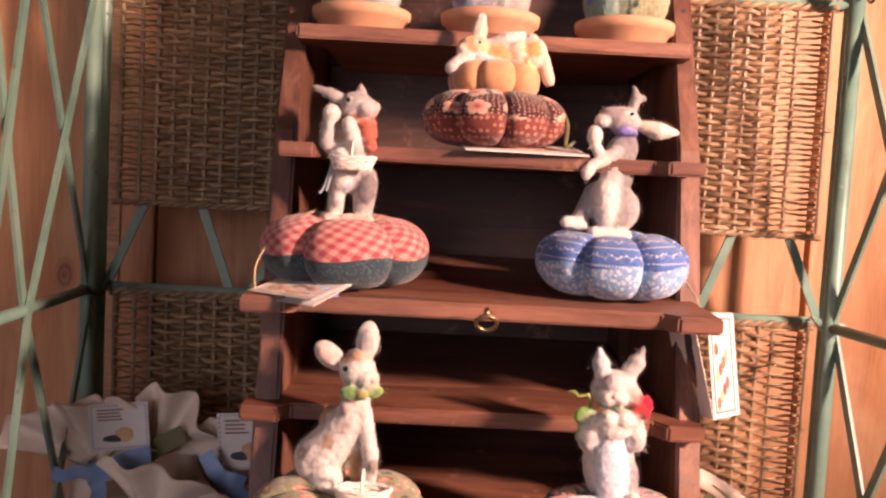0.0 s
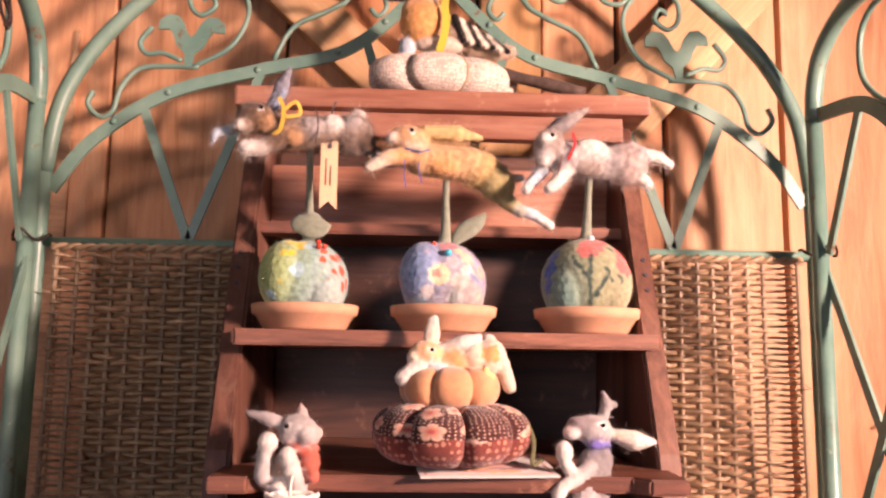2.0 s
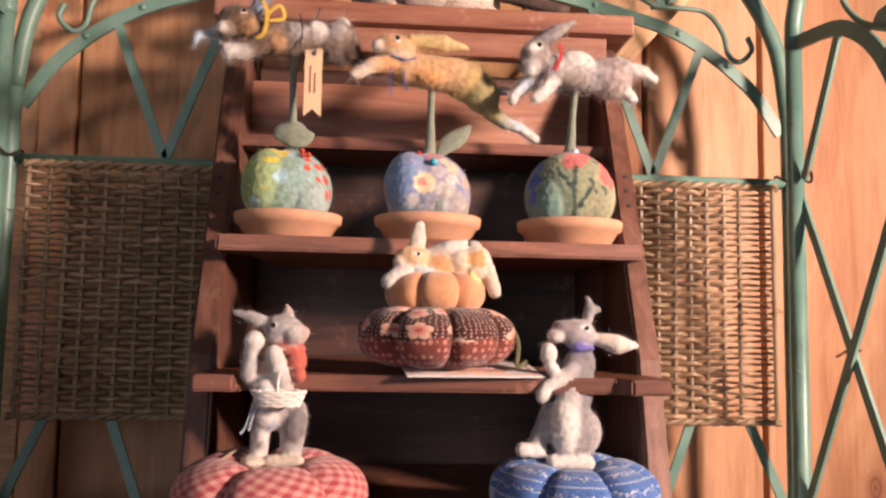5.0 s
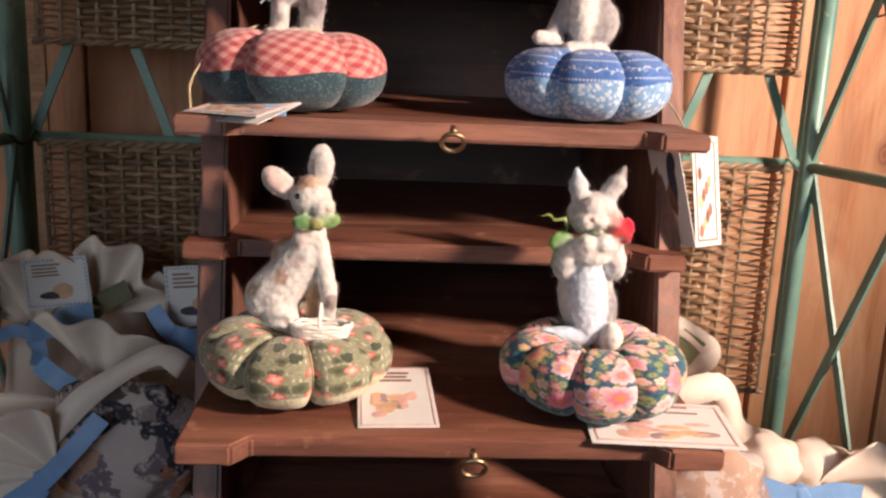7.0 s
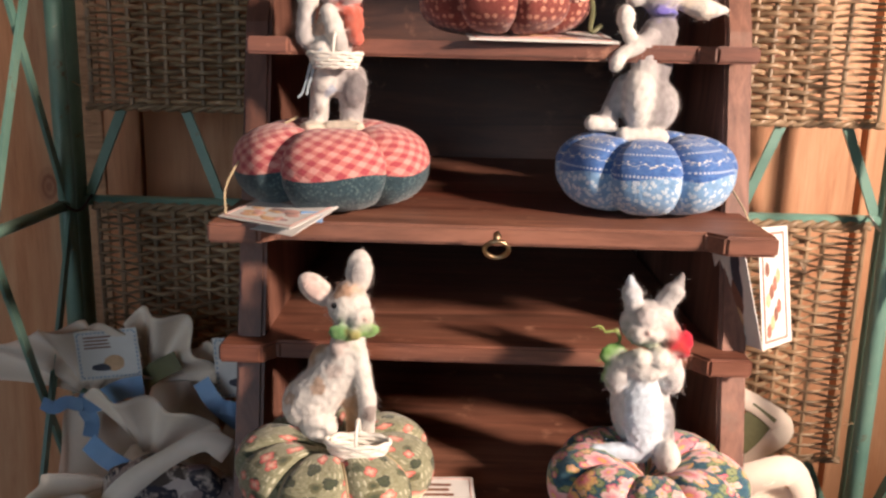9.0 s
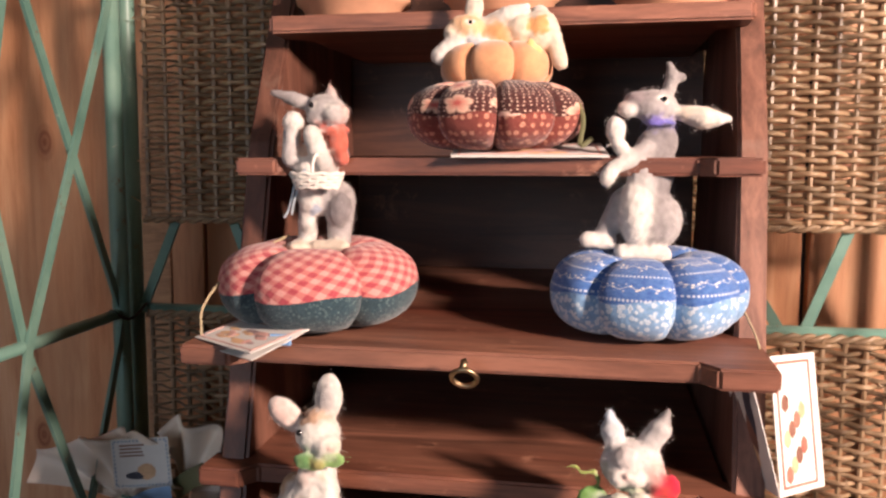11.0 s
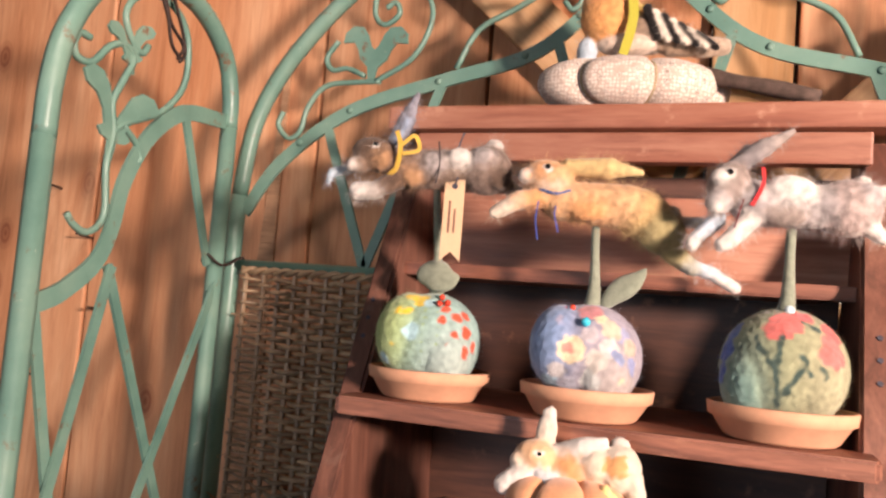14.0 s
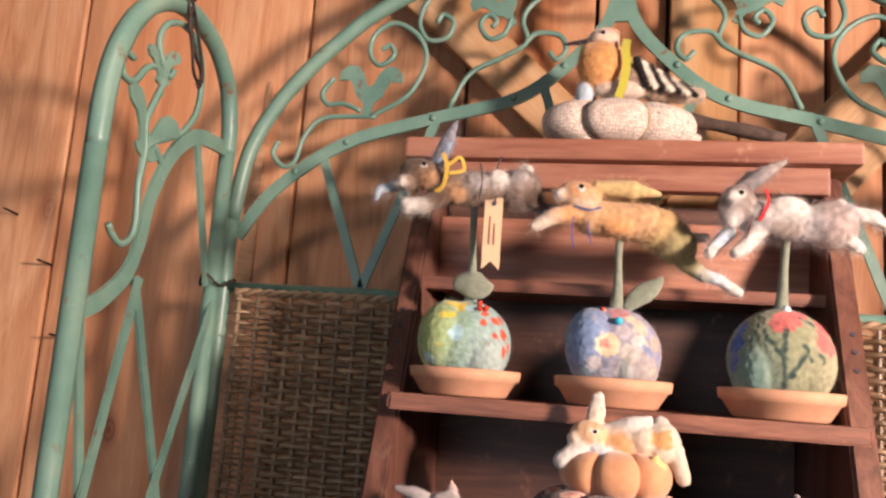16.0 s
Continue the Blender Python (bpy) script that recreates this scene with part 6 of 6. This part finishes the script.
tag = empty("paper_tag", (-0.064, 0.802, 1.503), 10)
tagged(tag, "kraft paper swallow-tail tag hanging from a leaping rabbit", "tag")
bm = bmesh.new()
out = [(-0.0075, -0.001), (0.0, 0.006), (0.0075, -0.001), (0.0075, 0.060), (-0.0075, 0.060)]
f = [bm.verts.new((x, 0, z)) for x, z in out]
b = [bm.verts.new((x, 0.0006, z)) for x, z in out]
bm.faces.new(f)
bm.faces.new(b[::-1])
for i in range(5):
    bm.faces.new((f[i], b[i], b[(i + 1) % 5], f[(i + 1) % 5]))
part("sheet", fix(bm), KRAFT, tag)
for k in range(2):
    part("text_line", box(bmesh.new(), -0.0035 + 0.004 * k, -0.002 + 0.004 * k, -0.0003, 0, 0.020, 0.044 - 0.006 * k), INK, tag)
bm = bmesh.new()
sweep(bm, catmull([(0, 0, 0.055), (0.002, -0.002, 0.064), (0.0, -0.001, 0.080), (0.004, 0.0, 0.096)], 5), circle(0.0007, 5))
part("thread", fix(bm), INK_DARK, tag)
bm = bmesh.new()
g = bmesh.ops.create_cone(bm, cap_ends=True, segments=12, radius1=0.0022, radius2=0.0022, depth=0.001, matrix=pose(0, -0.0002, 0.055, 90))
part("eyelet", bm, INK_DARK, tag)

# nails in the board wall
for x, z in ((-0.80, 1.60), (-0.735, 1.53), (-0.80, 1.33), (-0.70, 1.43), (-0.30, 2.05), (-0.27, 2.03), (0.62, 1.30)):
    bm = bmesh.new()
    sweep(bm, [(x, WALL_Y + 0.004, z), (x + 0.002, WALL_Y - 0.03, z + 0.003)], circle(0.0017, 6))
    tagged(part("nail", fix(bm), IRON), "bent dark nail sticking out of the board wall", "nail", "nails in the wall")


# ---- towel bundles ----
def ruffle(bm, c, R, a0, a1, pleats, depth, seed, inner=0.12, rows=8, cols=64):
    """A pleated fan of cloth opening from its neck c in the x-z plane."""
    grid = []
    r = random.Random(seed)
    p1, p2 = r.uniform(0, 6), r.uniform(0, 6)
    for j in range(rows + 1):
        f = inner + (1 - inner) * j / rows
        row = []
        for i in range(cols + 1):
            t = i / cols
            a = radians(a0 + (a1 - a0) * t)
            edge = 1 + 0.10 * math.sin(7 * t + p1) + 0.05 * math.sin(19 * t + p2)
            rad = R * f * (edge if f > 0.5 else 1)
            y = depth * f * math.sin(pleats * 2 * math.pi * t + 0.8 * math.sin(5 * t + p2)) - 0.25 * R * f * f
            row.append(bm.verts.new((c[0] + rad * math.sin(a), c[1] + y, c[2] + rad * math.cos(a) - 0.1 * R * f * f)))
        grid.append(row)
    for j in range(rows):
        for i in range(cols):
            bm.faces.new((grid[j][i], grid[j][i + 1], grid[j + 1][i + 1], grid[j + 1][i]))


def pouch(bm, c, radii, seed, lump=0.18):
    g = bmesh.ops.create_icosphere(bm, subdivisions=4, radius=1.0)
    off = Vector((seed * 3.1, seed, -seed))
    for v in g["verts"]:
        n = v.co.normalized()
        fold = noise.noise(n * 1.6 + off) * lump + 0.10 * math.sin(9 * math.atan2(n.z, n.x) + seed) * (1 - abs(n.y)) * 0.5
        k = 1 + fold
        v.co = Vector((c[0] + n.x * radii[0] * k, c[1] + n.y * radii[1] * k, c[2] + n.z * radii[2] * k))


def bundle(label, stand, fans=(), bags=(), straps=(), rolls=(), seed=1):
    """A gathered tea towel: pleated fans, stuffed bags, flat ribbon straps and rolled hems."""
    root = empty("towel_bundle", (*stand, TABLE_Z))
    tagged(root, label, "towel bundle", "tied tea towels")
    inv = root.matrix_world.inverted()

    def add(name, bm, mat, lab="", smooth=True, solid=0.0):
        o = part(name, fix(bm), mat, root, lab, smooth)
        o.matrix_parent_inverse = inv
        if solid:
            md = o.modifiers.new("thickness", "SOLIDIFY")
            md.thickness = solid
    for k, (neck, R, a0, a1, pleats, depth) in enumerate(fans):
        bm = bmesh.new()
        ruffle(bm, Vector(neck), R, a0, a1, pleats, depth, seed + k)
        add("ruffle", bm, CANVAS, solid=0.0016)
    for c, radii, mat, nm in bags:
        bm = bmesh.new()
        pouch(bm, c, radii, seed)
        for v in bm.verts:
            v.co.z = max(v.co.z, TABLE_Z + 0.0005)
        add(nm, bm, mat)
    for pts, w, mat in straps:
        bm = bmesh.new()
        sweep(bm, catmull(pts, 6), rect(w, 0.0010), (0.1, -1, 0.2))
        add("ribbon_tail", bm, mat, "", False)
    for pts, w, t in rolls:
        bm = bmesh.new()
        sweep(bm, catmull(pts, 4), [(-w, -0.0016), (-w * 0.6, 0.0008 - t * 0.5), (w * 0.2, -t * 0.35), (w, -0.0016), (w, 0.0016), (-w, 0.0016)], (0.15, -1, 0.35), taper=lambda f: 1 + 0.16 * math.sin(9 * f + seed))
        add("rolled_hem", bm, CANVAS)
    return root


def knot(x, y, z):
    return ((x, y, z), (0.011, 0.008, 0.010), RIBBON, "ribbon_knot")


bundle("cream cotton towel bundle with a blue ribbon bow", (-0.36, 0.94),
       [((-0.366, 0.928, 0.925), 0.100, -68, 38, 3.2, 0.011), ((-0.366, 0.936, 0.922), 0.088, -40, 60, 3, 0.010)],
       [((-0.365, 0.945, 0.805), (0.050, 0.042, 0.118), CANVAS, "body"), knot(-0.352, 0.892, 0.934)],
       [([(-0.352, 0.884, 0.934), (-0.368, 0.882, 0.938), (-0.382, 0.884, 0.931), (-0.396, 0.888, 0.934)], 0.013, RIBBON), ([(-0.352, 0.884, 0.936), (-0.334, 0.880, 0.942), (-0.312, 0.880, 0.954), (-0.292, 0.886, 0.957)], 0.020, RIBBON), ([(-0.352, 0.886, 0.93), (-0.345, 0.884, 0.918), (-0.349, 0.886, 0.90)], 0.015, RIBBON)], seed=1)
bundle("cream cotton towel bundle with an olive ribbon", (-0.285, 0.955),
       [((-0.306, 0.935, 0.938), 0.092, -8, 78, 2.6, 0.012)], [((-0.285, 0.958, 0.82), (0.055, 0.035, 0.125), CANVAS, "body")],
       [([(-0.304, 0.912, 0.950), (-0.284, 0.904, 0.966), (-0.262, 0.902, 0.978)], 0.020, OLIVE)], seed=2)
bundle("cream cotton towel bundle with a blue ribbon and printed tag", (-0.205, 0.945),
       [((-0.205, 0.945, 0.905), 0.095, -34, 32, 2.4, 0.010)], [((-0.205, 0.948, 0.80), (0.045, 0.040, 0.11), CANVAS, "body")],
       [([(-0.234, 0.884, 0.964), (-0.220, 0.878, 0.945), (-0.205, 0.880, 0.930), (-0.190, 0.886, 0.915)], 0.017, RIBBON), ([(-0.222, 0.882, 0.940), (-0.205, 0.876, 0.940), (-0.19, 0.88, 0.935)], 0.014, RIBBON)], seed=3)
bundle("cream cotton towel bundle with a broad fan and blue ribbon", (-0.28, 0.87),
       [((-0.281, 0.862, 0.890), 0.084, -34, 66, 2.7, 0.011)], [((-0.282, 0.875, 0.79), (0.066, 0.042, 0.108), CANVAS, "body")],
       [([(-0.318, 0.818, 0.928), (-0.300, 0.812, 0.916), (-0.280, 0.814, 0.902)], 0.018, RIBBON), ([(-0.305, 0.820, 0.886), (-0.290, 0.814, 0.892), (-0.276, 0.816, 0.904)], 0.013, RIBBON)], seed=4)
printed = bundle("printed cotton towel pouch with dark figures and a rolled cream hem", (-0.25, 0.80),
                 [((-0.282, 0.806, 0.892), 0.070, -112, -66, 1.4, 0.007), ((-0.287, 0.768, 0.842), 0.086, -108, 6, 3.6, 0.009), ((-0.287, 0.766, 0.838), 0.075, -175, -100, 2.6, 0.008)],
                 [((-0.236, 0.792, 0.862), (0.068, 0.034, 0.072), BAG_PRINT, "printed_pouch"), ((-0.262, 0.80, 0.765), (0.085, 0.045, 0.072), CANVAS, "body"), ((-0.286, 0.742, 0.852), (0.010, 0.008, 0.011), RIBBON, "ribbon_knot")],
                 [([(-0.336, 0.738, 0.816), (-0.308, 0.732, 0.838), (-0.284, 0.732, 0.856), (-0.258, 0.736, 0.884), (-0.238, 0.744, 0.908)], 0.016, RIBBON), ([(-0.286, 0.734, 0.850), (-0.296, 0.732, 0.832), (-0.310, 0.736, 0.812)], 0.016, RIBBON)],
                 [([(-0.302, 0.776, 0.862), (-0.280, 0.766, 0.893), (-0.256, 0.764, 0.919), (-0.226, 0.768, 0.940), (-0.197, 0.776, 0.953), (-0.180, 0.788, 0.938)], 0.0095, 0.006)], seed=5)
bundle("printed cotton towel pouch at the front of the pile", (-0.235, 0.712), [], [((-0.240, 0.712, 0.752), (0.085, 0.035, 0.050), BAG_PRINT, "printed_pouch")], seed=8)
bundle("cream towel bundle with a folded loop and an olive ribbon", (0.285, 0.935), [],
       [((0.285, 0.945, 0.79), (0.050, 0.042, 0.10), CANVAS, "body")], [([(0.286, 0.922, 0.885), (0.312, 0.918, 0.908), (0.332, 0.920, 0.936)], 0.030, OLIVE)],
       [([(0.272, 0.925, 0.956), (0.306, 0.922, 0.950), (0.338, 0.922, 0.932), (0.351, 0.922, 0.916), (0.332, 0.924, 0.897), (0.300, 0.930, 0.872), (0.286, 0.935, 0.85)], 0.0115, 0.0065)], seed=9)
bundle("cream towel bundle with a squared folded top", (0.30, 0.86), [((0.292, 0.872, 0.845), 0.058, -14, 66, 1.6, 0.007)],
       [((0.300, 0.868, 0.775), (0.060, 0.042, 0.080), CANVAS, "body")], [],
       [([(0.268, 0.862, 0.884), (0.300, 0.856, 0.895), (0.334, 0.856, 0.903), (0.350, 0.856, 0.885), (0.358, 0.858, 0.862), (0.372, 0.858, 0.847), (0.400, 0.862, 0.838)], 0.0125, 0.007)], seed=12)
bundle("printed towel pouch with a puffed cream top and blue ribbon", (0.36, 0.76), [((0.402, 0.775, 0.835), 0.070, 30, 120, 2.5, 0.009)],
       [((0.290, 0.738, 0.842), (0.052, 0.034, 0.056), BAG_PRINT, "printed_pouch"), ((0.370, 0.800, 0.850), (0.030, 0.026, 0.026), CANVAS, "puff"), ((0.418, 0.802, 0.838), (0.038, 0.030, 0.032), CANVAS, "puff"), ((0.462, 0.796, 0.832), (0.032, 0.028, 0.028), CANVAS, "puff"), ((0.405, 0.730, 0.785), (0.088, 0.038, 0.050), CANVAS, "body"), ((0.345, 0.775, 0.76), (0.100, 0.050, 0.075), CANVAS, "body"), knot(0.372, 0.742, 0.846)],
       [([(0.318, 0.748, 0.858), (0.345, 0.740, 0.852), (0.372, 0.736, 0.846), (0.402, 0.740, 0.850), (0.432, 0.746, 0.844)], 0.016, RIBBON), ([(0.372, 0.736, 0.846), (0.388, 0.732, 0.832), (0.410, 0.734, 0.820)], 0.014, RIBBON)], seed=14)
for x, y, z, rz, tilt in ((-0.358, 0.893, 0.956, 3, -4), (-0.224, 0.905, 0.938, -6, -4)):
    card("cream tag printed with a dashed border and a small bird", pose(x, y, z, tilt, -6, rz), 0.062, 0.050 if rz > 0 else 0.062, "stitched", group="towel tags")

# lettering on the pouch
fc = bpy.data.curves.new("lettering", "FONT")
fc.body, fc.size, fc.extrude, fc.align_x = "American", 0.020, 0.0006, "CENTER"
tmp = new("lettering", fc)
dg = bpy.context.evaluated_depsgraph_get()
me = bpy.data.meshes.new_from_object(tmp.evaluated_get(dg))
bpy.data.objects.remove(tmp)
me.materials.append(PAPER)
word = new("lettering", me)
word.parent = printed
word.matrix_parent_inverse = printed.matrix_world.inverted()
word.matrix_basis = pose(-0.262, 0.7535, 0.812, 82, 22, 0)

# ---- wicker infill of the screen ----
wicker_panel(1.224, 1.491)
wicker_panel(0.838, 1.109)
